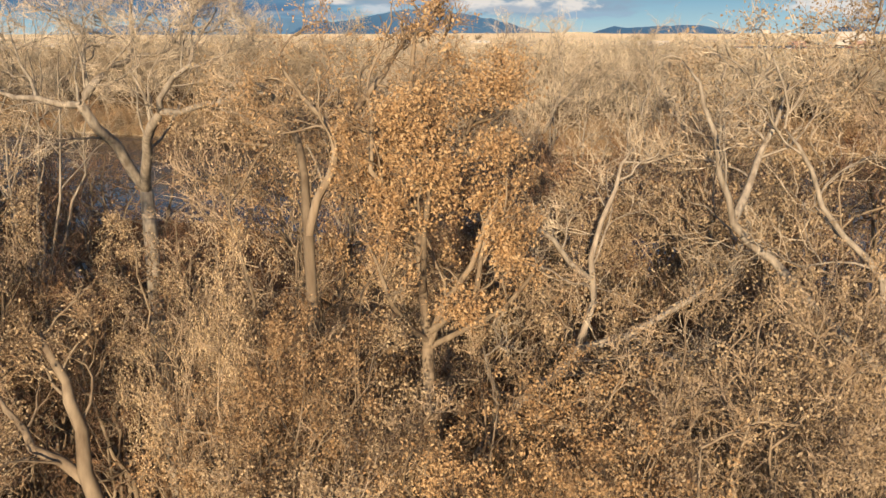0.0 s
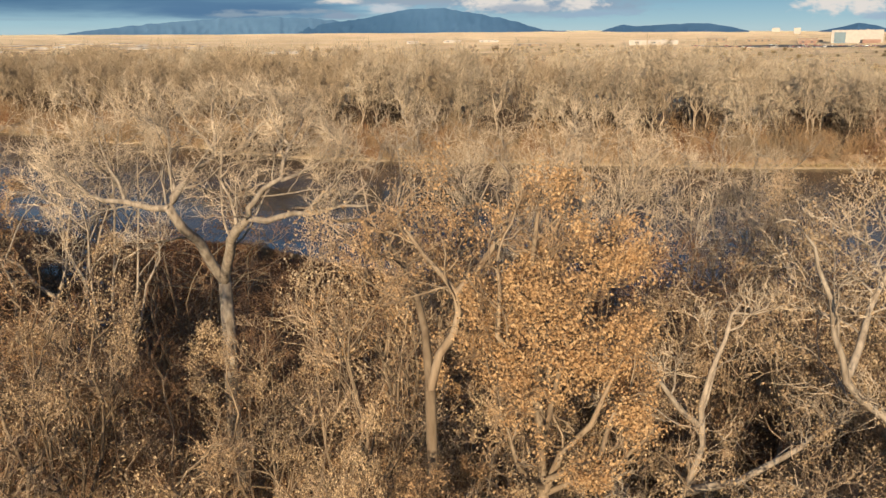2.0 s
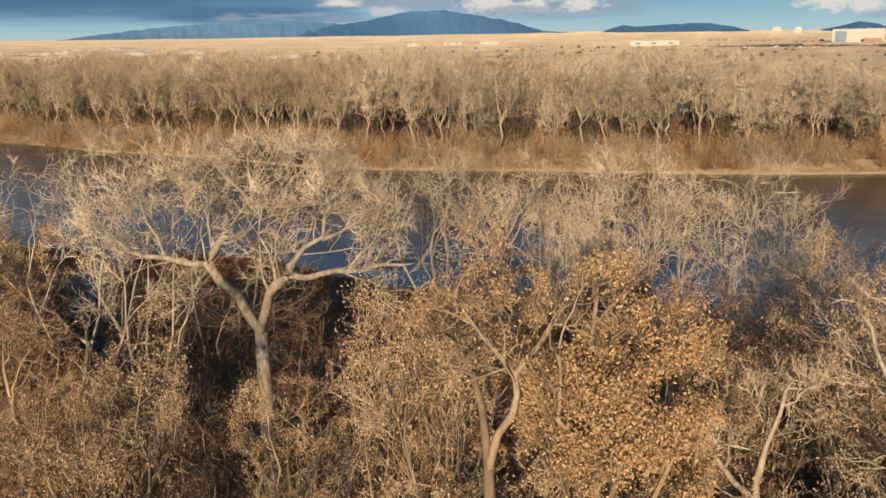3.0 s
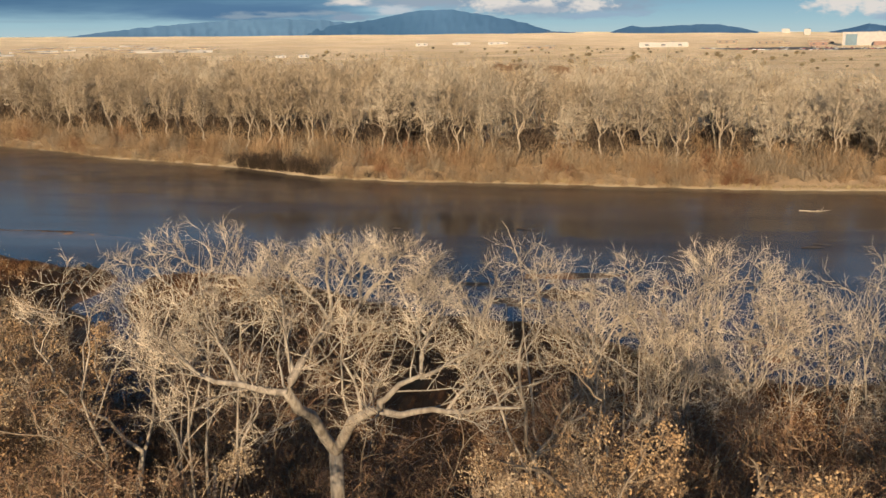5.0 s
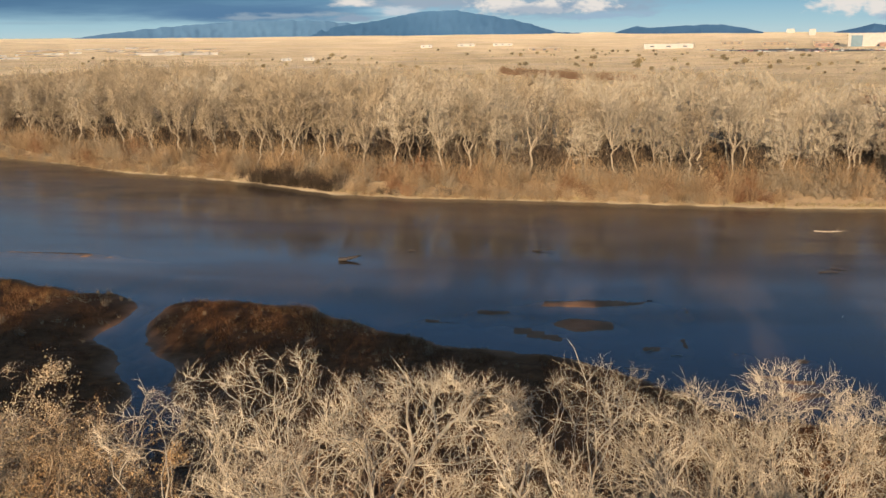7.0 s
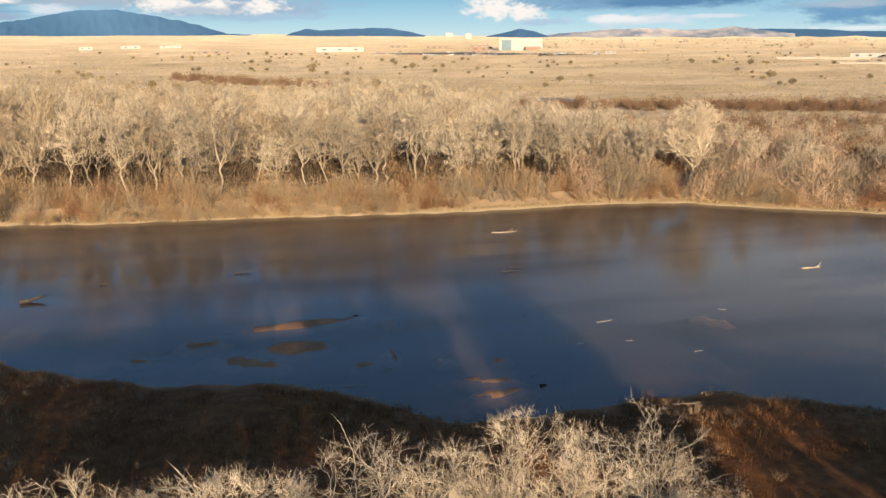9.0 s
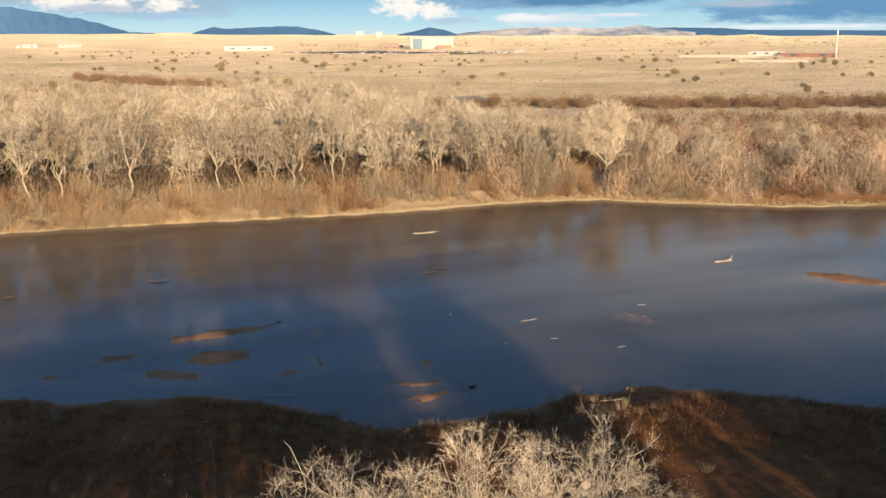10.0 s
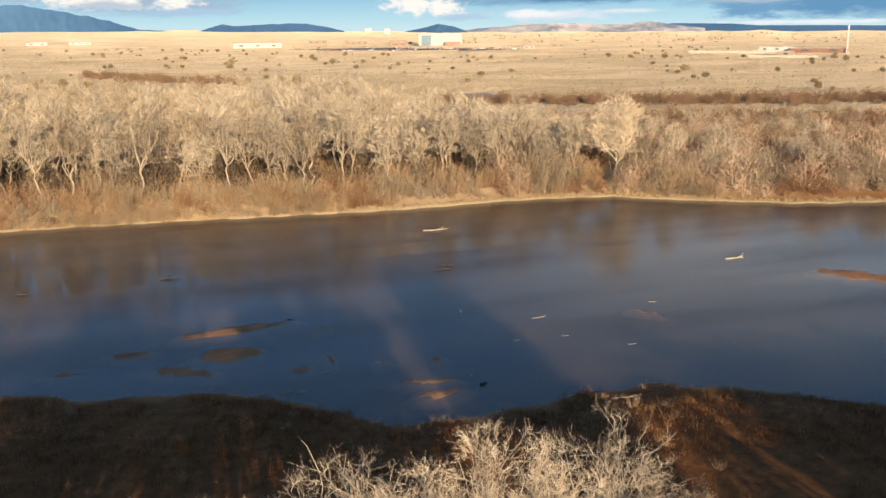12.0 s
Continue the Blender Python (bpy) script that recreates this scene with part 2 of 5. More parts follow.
class Wood:
    """Collects tubes and leaves."""

    def __init__(self):
        self.v, self.f, self.count = [], [], 0

    def add(self, verts, tris):
        self.v.append(verts)
        self.f.append(np.asarray(tris) + self.count)
        self.count += len(verts)

    def tube(self, pts, rad, k):
        pts, rad = np.asarray(pts, float), np.asarray(rad, float)
        n = len(pts)
        d = np.gradient(pts, axis=0)
        d /= np.linalg.norm(d, axis=1)[:, None] + 1e-9
        ref = np.array((0.31, 0.77, 0.12)) if abs(d[0][2]) > 0.8 else np.array((0.05, 0.02, 1.0))
        a = np.cross(d, ref)
        a /= np.linalg.norm(a, axis=1)[:, None] + 1e-9
        b = np.cross(d, a)
        ang = np.arange(k) * (2 * math.pi / k)
        m = n - 1
        ring = pts[:m, None] + rad[:m, None, None] * (np.cos(ang)[None, :, None] * a[:m, None] + np.sin(ang)[None, :, None] * b[:m, None])
        verts = np.concatenate((ring.reshape(-1, 3), pts[-1:]))
        j = np.arange(k)
        tris = []
        for i in range(m - 1):
            p, q = i * k + j, i * k + (j + 1) % k
            tris += [np.stack((p, q, p + k), 1), np.stack((q, q + k, p + k), 1)]
        p, q = (m - 1) * k + j, (m - 1) * k + (j + 1) % k
        tris.append(np.stack((p, q, np.full(k, m * k)), 1))
        self.add(verts, np.concatenate(tris))

    def spikes(self, p0, p1, r):
        """Three-sided tapering twigs, many at once."""
        p0, p1, r = np.asarray(p0), np.asarray(p1), np.asarray(r)
        n = len(p0)
        d = p1 - p0
        a = np.cross(d, np.array((0.31, 0.17, 0.93)))
        a /= np.linalg.norm(a, axis=1)[:, None] + 1e-9
        b = np.cross(d, a)
        b /= np.linalg.norm(b, axis=1)[:, None] + 1e-9
        r = r[:, None]
        v = np.stack((p0 + a * r, p0 - a * r * 0.5 + b * r * 0.87, p0 - a * r * 0.5 - b * r * 0.87, p1), 1).reshape(-1, 3)
        t = np.array(((0, 1, 3), (1, 2, 3), (2, 0, 3)))
        self.add(v, (np.arange(n)[:, None, None] * 4 + t[None]).reshape(-1, 3))

    def leaves(self, at, size, rng):
        """Folded pointed leaves, two triangles each."""
        at = np.asarray(at)
        n = len(at)
        d = rng.normal(size=(n, 3)) + np.array((0, 0, -0.4))
        d /= np.linalg.norm(d, axis=1)[:, None]
        s = np.cross(d, rng.normal(size=(n, 3)))
        s /= np.linalg.norm(s, axis=1)[:, None]
        u = np.cross(d, s)
        L = (size * rng.uniform(0.6, 1.3, n))[:, None]
        v = np.stack((at, at + d * L * 0.45 + s * L * 0.33 + u * L * 0.15, at + d * L, at + d * L * 0.45 - s * L * 0.33 + u * L * 0.15), 1).reshape(-1, 3)
        t = np.array(((0, 1, 2), (0, 2, 3)))
        self.add(v, (np.arange(n)[:, None, None] * 4 + t[None]).reshape(-1, 3))

    def mesh(self, name, mat, smooth=True):
        return mesh_of(name, np.concatenate(self.v), np.concatenate(self.f), mat, smooth)

    def arrays(self):
        return np.concatenate(self.v), np.concatenate(self.f)


def limb_line(rng, p, d, length, n, wiggle, up):
    pts, d = [np.array(p, float)], np.array(d, float)
    d /= np.linalg.norm(d)
    for _ in range(n):
        d = d + rng.normal(size=3) * wiggle + np.array((0, 0, up))
        d /= np.linalg.norm(d)
        pts.append(pts[-1] + d * (length / n))
    return np.array(pts)


def turned(rng, d, angle):
    d = d / np.linalg.norm(d)
    a = np.cross(d, rng.normal(size=3))
    a /= np.linalg.norm(a) + 1e-9
    return d * math.cos(angle) + a * math.sin(angle)


def room(p, d, env):
    """How far one can go from p along d before leaving the crown's rounded outline."""
    if env is None:
        return 99.0
    c, r = env
    a, b = (p - c) / r, d / r
    A, B, C = (b * b).sum(), (a * b).sum(), (a * a).sum() - 1
    q = B * B - A * C
    return 0.0 if C > 0.05 or q < 0 else float((-B + math.sqrt(q)) / A)


def branch_out(rng, line, r0, level, spec, trunk, crown, leaf_at, env=None):
    """Children along one limb; level 0 is next to the stem."""
    s = spec[level]
    seg = np.diff(line, axis=0)
    length = np.linalg.norm(seg, axis=1).sum()
    count = int(rng.integers(s["n"][0], s["n"][1] + 1))
    ts = np.clip(s["start"] + (1 - s["start"]) * (np.arange(count) + rng.uniform(0.2, 1.0, count)) / count, 0, 0.995)
    if level == len(spec) - 1:
        x = ts * (len(line) - 1)
        i = np.minimum(x.astype(int), len(line) - 2)
        p0 = line[i] + (x - i)[:, None] * seg[i]
        d = seg[i] / (np.linalg.norm(seg[i], axis=1)[:, None] + 1e-9)
        side = rng.normal(size=(count, 3))
        side -= (side * d).sum(1)[:, None] * d
        side /= np.linalg.norm(side, axis=1)[:, None] + 1e-9
        dd = d * rng.uniform(0.5, 1.0, (count, 1)) + side * 0.75 + np.array((0, 0, s["up"]))
        dd /= np.linalg.norm(dd, axis=1)[:, None]
        L = (s["len"] * rng.uniform(0.45, 1.25, count))[:, None]
        p1 = p0 + dd * L
        crown.spikes(p0, p1, np.full(count, s["r"]))
        if s.get("fork"):
            for _ in range(s["fork"]):
                ee = dd + rng.normal(size=(count, 3)) * 0.5 + np.array((0, 0, 0.12))
                ee /= np.linalg.norm(ee, axis=1)[:, None]
                q0 = p0 + dd * L * rng.uniform(0.3, 0.75, (count, 1))
                crown.spikes(q0, q0 + ee * L * rng.uniform(0.35, 0.7, (count, 1)), np.full(count, s["r"] * 0.75))
        if leaf_at is not None:
            leaf_at.append(p0 + (p1 - p0) * rng.uniform(0.3, 1.0, (count, 1)))
        return
    for t in ts:
        x = t * (len(line) - 1)
        i = min(int(x), len(line) - 2)
        p = line[i] + (x - i) * seg[i]
        d = turned(rng, seg[i], radians(rng.uniform(*s["angle"])))
        if d[2] < s["low"]:
            d[2] = s["low"] + 0.1 * rng.random()
        d /= np.linalg.norm(d)
        L = length * s["ratio"] * rng.uniform(0.7, 1.2) * (1.15 - 0.45 * t)
        L = min(L, room(p, d, env) * rng.uniform(0.65, 1.08))
        if L < s.get("least", 0.12):
            continue
        r = max(r0 * s["thin"] * (1.1 - 0.4 * t), s["rmin"])
        pts = limb_line(rng, p, d, L, s["seg"], s["wiggle"], s["up"])
        (trunk if s["k"] > 3 else crown).tube(pts, np.linspace(r, r * 0.35, len(pts)), s["k"])
        branch_out(rng, pts, r * 0.75, level + 1, spec, trunk, crown, leaf_at, env)


def near_spec(dense=1.0, twig=0.24):
    n = lambda a, b: (max(1, round(a * dense)), max(1, round(b * dense)))
    return [
        dict(n=(4, 6), start=0.22, angle=(30, 65), low=0.0, ratio=0.64, thin=0.55, rmin=0.019, seg=7, wiggle=0.27, up=0.04, k=5),
        dict(n=n(4, 6), start=0.2, angle=(32, 68), low=-0.1, ratio=0.60, thin=0.5, rmin=0.0105, seg=6, wiggle=0.31, up=0.06, k=4),
        dict(n=n(4, 6), start=0.15, angle=(30, 68), low=-0.1, ratio=0.60, thin=0.5, rmin=0.0065, seg=5, wiggle=0.33, up=0.10, k=3),
        dict(n=n(3, 4), start=0.2, len=twig, r=0.0047, up=0.22, fork=1),
    ]


def bare_spec():
    return [
        dict(n=(4, 6), start=0.2, angle=(28, 58), low=0.0, ratio=0.66, thin=0.55, rmin=0.018, seg=7, wiggle=0.2, up=0.03, k=5),
        dict(n=(4, 5), start=0.2, angle=(28, 58), low=-0.1, ratio=0.64, thin=0.5, rmin=0.0105, seg=6, wiggle=0.22, up=0.04, k=4),
        dict(n=(4, 5), start=0.15, angle=(26, 55), low=-0.1, ratio=0.64, thin=0.5, rmin=0.0062, seg=5, wiggle=0.24, up=0.06, k=3),
        dict(n=(4, 6), start=0.12, len=0.31, r=0.0044, up=0.12, fork=1),
    ]


def far_spec():
    return [
        dict(n=(6, 8), start=0.12, angle=(28, 65), low=-0.15, ratio=0.60, thin=0.6, rmin=0.062, seg=4, wiggle=0.26, up=0.03, k=4, least=0.5),
        dict(n=(6, 8), start=0.2, angle=(30, 60), low=-0.1, ratio=0.62, thin=0.55, rmin=0.038, seg=3, wiggle=0.3, up=0.05, k=3, least=0.4),
        dict(n=(8, 11), start=0.12, len=0.8, r=0.027, up=0.2),
    ]


def leaf_mesh(rng, leaf_at, many, size, mat):
    at = np.concatenate(leaf_at)
    # leaves hang on in bunches, with bare twigs between them
    q = at * 2.1 + rng.uniform(0, 6, 3)
    bunch = np.sin(q[:, 0]) * np.sin(q[:, 1] + 0.7) + np.sin(q[:, 2] * 1.1) * np.sin(q[:, 0] * 0.6 + q[:, 1] * 0.8) + 0.5 * np.sin(q[:, 0] * 2.3 + q[:, 2] * 2.1)
    at = at[rng.random(len(at)) < np.clip(0.52 + bunch * 0.85, 0.05, 1.0)]
    many *= 1.45
    at = np.concatenate([at] * int(many) + [at[rng.random(len(at)) < many % 1]])
    lw = Wood()
    lw.leaves(at + rng.normal(size=at.shape) * 0.065, size, rng)
    return lw.mesh("leaves", mat, False)


def tree_meshes(seed, height, wide, deep, radius, spec, wood, twig, leaf=None, leaf_size=0.1, leaf_many=1.0, mains=(3, 5), lean=0.1, k=8):
    """Trunk, crown and leaf meshes of one tree at the origin; its rounded crown is wide across (half) and deep (half)."""
    rng = np.random.default_rng(seed)
    trunk, crown, leaf_at = Wood(), Wood(), ([] if leaf else None)
    a = rng.uniform(0, 2 * math.pi)
    mid = np.array((lean * height * 0.3 * math.cos(a), lean * height * 0.3 * math.sin(a), height - deep))
    env = (mid, np.array((wide, wide, deep)))
    foot = mid - (0, 0, deep * 0.95)
    n = 7
    line = np.array((0, 0, -0.3)) + np.linspace(0, 1, n + 1)[:, None] * (foot - np.array((0, 0, -0.3)))
    line[1:-1] += rng.normal(size=(n - 1, 3)) * 0.012 * height * (1, 1, 0.2)
    rad = np.linspace(radius, radius * 0.6, len(line))
    rad[0] *= 1.35
    trunk.tube(np.vstack((line, line[-1] + (0, 0, radius))), np.append(rad, radius * 0.5), k)
    count = int(rng.integers(mains[0], mains[1] + 1))
    for m in range(count):
        b = a + (m + rng.uniform(-0.25, 0.25)) * 2 * math.pi / count
        tilt = rng.uniform(0.25, 1.0)
        goal = mid + env[1] * np.array((math.cos(b) * tilt, math.sin(b) * tilt, rng.uniform(0.3, 0.95) * math.sqrt(1.05 - tilt * tilt) + 0.05)) * 0.86
        q = int(rng.integers(n - 1, n + 1))
        u = np.linspace(0, 1, 8)[:, None]
        main = line[q] + u * (goal - line[q]) + np.sin(u * math.pi) * np.array((math.cos(b), math.sin(b), -0.35)) * wide * 0.12
        main[1:-1] += rng.normal(size=(6, 3)) * 0.035 * wide
        trunk.tube(main, np.linspace(radius * 0.55, radius * 0.16, len(main)), max(4, k - 2))
        branch_out(rng, main, radius * 0.48, 0, spec, trunk, crown, leaf_at, env)
    out = [trunk.mesh("trunk", wood), crown.mesh("crown", twig, False)]
    if leaf:
        out.append(leaf_mesh(rng, leaf_at, leaf_many, leaf_size, leaf))
    return out


def make_tree(name, meshes, label, category, group):
    root = tagged(new(name), label, category, group)
    root.empty_display_size = 0.5
    for me in meshes:
        part(me.name.split(".")[0], me, root)
    return root


# ---------------------------------------------------------------- the land
FAR_X = (-900, -400, -133, -113, -93, -75, -60, -41, -28, 0, 14, 35, 49, 61, 73, 79, 91, 99, 114, 200, 400, 900)
FAR_Y = (520, 320, 189, 179.5, 168.6, 163, 156.5, 146, 143.5, 142, 140.5, 139, 140, 140, 137.6, 133, 125.7, 121, 117, 92, 30, -120)
NEAR_X = (-900, -400, -130, -80, -53.5, -47.5, -44.5, -41, -35, -26, -21.5, -10.4, -1.3, 4.3, 8.4, 12.6, 14.6, 22, 27, 32, 35, 37.6, 42, 49, 80, 200, 900)
NEAR_Y = (420, 250, 118, 93, 83.4, 82.4, 80.5, 80.5, 82, 80, 76.5, 70.8, 69, 66, 62, 57.3, 57.9, 57.7, 58.8, 59.2, 59, 57.3, 55, 49.5, 33, -15, -260)
CREEK = ((-43, 84), (-41, 70), (-34.4, 62.2), (-29.5, 53.3), (-26, 44), (-25, 30))
# long flat bars of sand: centre, half length, half width, turn, top
BARS = ((2, 84.8, 5.88, 1.38, 8, 0.075), (1.1, 77.9, 2.94, 1.87, 2, 0.122), (-7.8, 80.9, 2.1, 0.99, 2, 0.102), (-3.2, 74.9, 3.46, 1.21, -30, 0.097), (17, 63, 2.31, 1.21, 6, 0.055), (10.9, 83.3, 0.525, 1.76, 0, 0.092), (9.7, 73.7, 0.735, 1.87, 0, 0.092), (7, 71.9, 0.945, 0.77, 10, 0.092), (19.3, 70.4, 0.945, 0.66, 0, 0.082), (14.4, 71.4, 0.63, 1.32, 0, 0.082), (16.5, 66, 2.73, 0.88, -12, 0.055), (76, 80.3, 4.83, 2.2, -50, 0.107), (-64, 99.4, 9.45, 0.88, -3, 0.092), (44, 76.6, 1.89, 0.77, -50, 0.082), (-12.5, 77.5, 2.31, 0.55, -10, 0.072))

# shallow ponds on the plain: centre, half sizes, level
PONDS = ((46, 470, 12, 13, 1.6), (133, 377, 8, 12, 1.4))


def smooth(a, b, x):
    t = np.clip((x - a) / (b - a), 0, 1)
    return t * t * (3 - 2 * t)


def smooth_min(a, b, k):
    h = np.clip(0.5 + 0.5 * (b - a) / k, 0, 1)
    return b * (1 - h) + a * h - k * h * (1 - h)


def land_height(x, y):
    """Height of the land over the river's level, for arrays of places."""
    x, y = np.asarray(x, float), np.asarray(y, float)
    wob = 0.6 * np.sin(x * 0.9 + 1.3) + 0.2 * np.sin(x * 2.3) + 0.4 * np.sin(x * 0.37 + y * 0.21)
    far = y - np.interp(x, FAR_X, FAR_Y) + wob * 0.5
    near = (np.interp(x - 1.2, NEAR_X, NEAR_Y) + np.interp(x, NEAR_X, NEAR_Y) + np.interp(x + 1.2, NEAR_X, NEAR_Y)) / 3 - y + wob * 0.4
    for (ax, ay), (bx, by) in zip(CREEK[:-1], CREEK[1:]):
        u = np.clip(((x - ax) * (bx - ax) + (y - ay) * (by - ay)) / ((bx - ax) ** 2 + (by - ay) ** 2), 0, 1)
        d = np.hypot(x - ax - u * (bx - ax), y - ay - u * (by - ay))
        near = smooth_min(near, d - 1.6, 3.2)
    bank = lambda d, rise: -0.9 + 1.15 * smooth(-2.5, 0.7, d) + rise * smooth(0.5, 7, d)
    h = np.maximum(bank(far, 1.2), bank(near, 0.9))
    h += np.where(h > 0.1, 0.12 * np.sin(x * 0.7 + 0.4 * y) * np.sin(y * 0.55 - 0.3 * x), 0)
    for cx, cy, a, b, turn, top in BARS:
        c, s = math.cos(radians(turn)), math.sin(radians(turn))
        u, v = (x - cx) * c + (y - cy) * s, -(x - cx) * s + (y - cy) * c
        q = np.hypot(u / a, v / b) + 0.12 * np.sin(u * 1.7)
        h = np.maximum(h, -0.9 + (0.9 + top - 0.04) * smooth(2.1, 0.8, q) + 0.035 * np.sin(u * 2.1 + cx) * np.sin(v * 3.3) * (q < 1.4))
    dist = np.hypot(x, y)
    far_off = smooth(260, 700, dist) * (y > 0)
    h += far_off * 1.1 * np.sin(x * 0.021 + 2.0 * np.sin(y * 0.013)) * np.sin(y * 0.043 + 1.5 * np.sin(x * 0.017)) * smooth(2600, 1200, dist)
    h += far_off * (1.8 + 1.6 * np.sin(x * 0.011 + 0.6) * np.sin(y * 0.016) + 0.7 * np.sin(x * 0.031 + y * 0.02))
    for px, py, a, b, level in PONDS:
        h += (level - 0.5 - h) * smooth(1.6, 0.9, np.hypot((x - px) / a, (y - py) / b))
    turn = np.degrees(np.arctan2(x, y))
    rise = np.interp(turn, (-40, -8, 2, 18, 44), (36, 38, 36, 25, 15))
    h += rise * np.clip((dist - 900) / 3100, 0, 1.4) ** 1.5 * (y > -200)
    h += smooth(1500, 3300, dist) * smooth(14, 34, turn) * (5 * np.sin(x * 0.012) * np.sin(y * 0.009) + 4 * np.sin(x * 0.031 + 1) * np.sin(y * 0.017))
    return h


def z_at(x, y):
    return float(land_height(x, y))


def steps(*runs):
    out = []
    for a, b, s in runs:
        out += list(np.arange(a, b, s))
    return np.array(out + [runs[-1][1]])


def build_ground():
    xs = steps((-4900, -1000, 150), (-1000, -300, 50), (-300, -100, 8), (-100, 120, 1.25), (120, 300, 6), (300, 1200, 40), (1200, 4900, 130))
    ys = steps((-900, -100, 80), (-100, 42, 4), (42, 92, 0.8), (92, 116, 1.6), (116, 196, 1.0), (196, 600, 8), (600, 2000, 35), (2000, 4950, 90))
    X, Y = np.meshgrid(xs, ys)
    Z = land_height(X, Y)
    nx, ny = len(xs), len(ys)
    i = (np.arange(ny - 1)[:, None] * nx + np.arange(nx - 1)[None]).ravel()
    tris = np.concatenate((np.stack((i, i + 1, i + nx + 1), 1), np.stack((i, i + nx + 1, i + nx), 1)))
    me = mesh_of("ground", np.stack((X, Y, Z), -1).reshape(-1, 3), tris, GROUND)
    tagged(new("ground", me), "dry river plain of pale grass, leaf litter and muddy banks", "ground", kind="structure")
    q = np.array(((-900, -400, 0), (900, -400, 0), (900, 600, 0), (-900, 600, 0)), float)
    wm = mesh_of("water", q, ((0, 1, 2), (0, 2, 3)), WATER)
    tagged(new("water", wm), "slow muddy river that mirrors blue sky and trees", "river", kind="structure")
    for px, py, a, b, level in PONDS:
        bm = bmesh.new()
        bm.faces.new([bm.verts.new((px + a * 1.45 * math.cos(t * 0.157), py + b * 1.45 * math.sin(t * 0.157), level)) for t in range(40)])
        tagged(new("pond_water", bm_mesh("pond_water", bm, WATER)), "small still pond lying on the dry plain", "pond", kind="structure")


build_ground()


# ---------------------------------------------------------------- distance: mountains and sky
def ridge(name, profile, radius, mat, label, seed, rough=6.0):
    """A range along an arc: degrees from north and degrees above the eye, at a few places."""
    az = np.linspace(profile[0][0], profile[-1][0], 200)
    top = 29 + radius * np.tan(np.radians(np.interp(az, [p[0] for p in profile], [p[1] for p in profile])))
    verts, rows = [], 8
    for a, h in zip(az, top):
        jag = noise.noise((a * 1.7 + seed, seed, 0)) * rough + noise.noise((a * 5.1, seed, 3)) * rough * 0.4
        for j in range(rows):
            u = j / (rows - 1)
            gully = noise.noise((a * 3.0, j * 0.9, seed + 5)) * 40 * u * (1 - u) * 2
            r = radius - (1 - u) * 260 + gully
            z = 5 + (h + jag * min(1, h / 90) - 5) * u ** 1.15
            verts.append((r * math.sin(radians(a)), r * math.cos(radians(a)), z))
    n = len(az)
    i = (np.arange(n - 1)[:, None] * rows + np.arange(rows - 1)[None]).ravel()
    tris = np.concatenate((np.stack((i, i + rows, i + rows + 1), 1), np.stack((i, i + rows + 1, i + 1), 1)))
    tagged(new(name, mesh_of(name, verts, tris, mat)), label, "mountain", kind="structure")


ridge("backdrop_range", ((-31.8, 0.15), (-30, 0.42), (-27, 0.78), (-24, 1.05), (-21, 1.25), (-18, 1.3), (-15.5, 1.2), (-13, 0.9), (-10, 0.4)), 4720, HAZE_ROCK, "range painted pale blue with haze below the cloud", 7)
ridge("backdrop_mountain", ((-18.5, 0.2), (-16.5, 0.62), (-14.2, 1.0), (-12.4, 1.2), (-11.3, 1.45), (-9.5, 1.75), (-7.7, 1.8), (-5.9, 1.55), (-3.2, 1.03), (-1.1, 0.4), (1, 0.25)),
      4650, BLUE_HAZE_ROCK, "long mountain painted haze blue on the horizon", 3)
ridge("backdrop_hills", ((2.4, 0.2), (3.1, 0.47), (3.9, 0.66), (4.6, 0.55), (6, 0.62), (8, 0.7), (9, 0.68), (10.4, 0.45), (11.4, 0.2)), 4560, BLUE_HAZE_ROCK, "low hills painted haze blue on the horizon", 8, 3.0)
ridge("backdrop_butte", ((15.3, 0.15), (16.4, 0.35), (17.4, 0.6), (18.3, 0.45), (19.2, 0.15)), 4560, BLUE_HAZE_ROCK, "small butte painted haze blue on the horizon", 5, 2.0)
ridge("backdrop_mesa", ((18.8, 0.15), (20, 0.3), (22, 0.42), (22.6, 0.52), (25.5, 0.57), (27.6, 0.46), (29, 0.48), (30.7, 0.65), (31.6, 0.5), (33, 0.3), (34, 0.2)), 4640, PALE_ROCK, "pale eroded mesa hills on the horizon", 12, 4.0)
ridge("backdrop_tableland", ((30.5, 0.3), (32, 0.5), (34, 0.47), (35.6, 0.44), (37, 0.32), (40, 0.3), (44, 0.24), (60, 0.2)), 4750, BLUE_HAZE_ROCK, "flat tableland painted haze blue on the horizon", 15, 2.0)


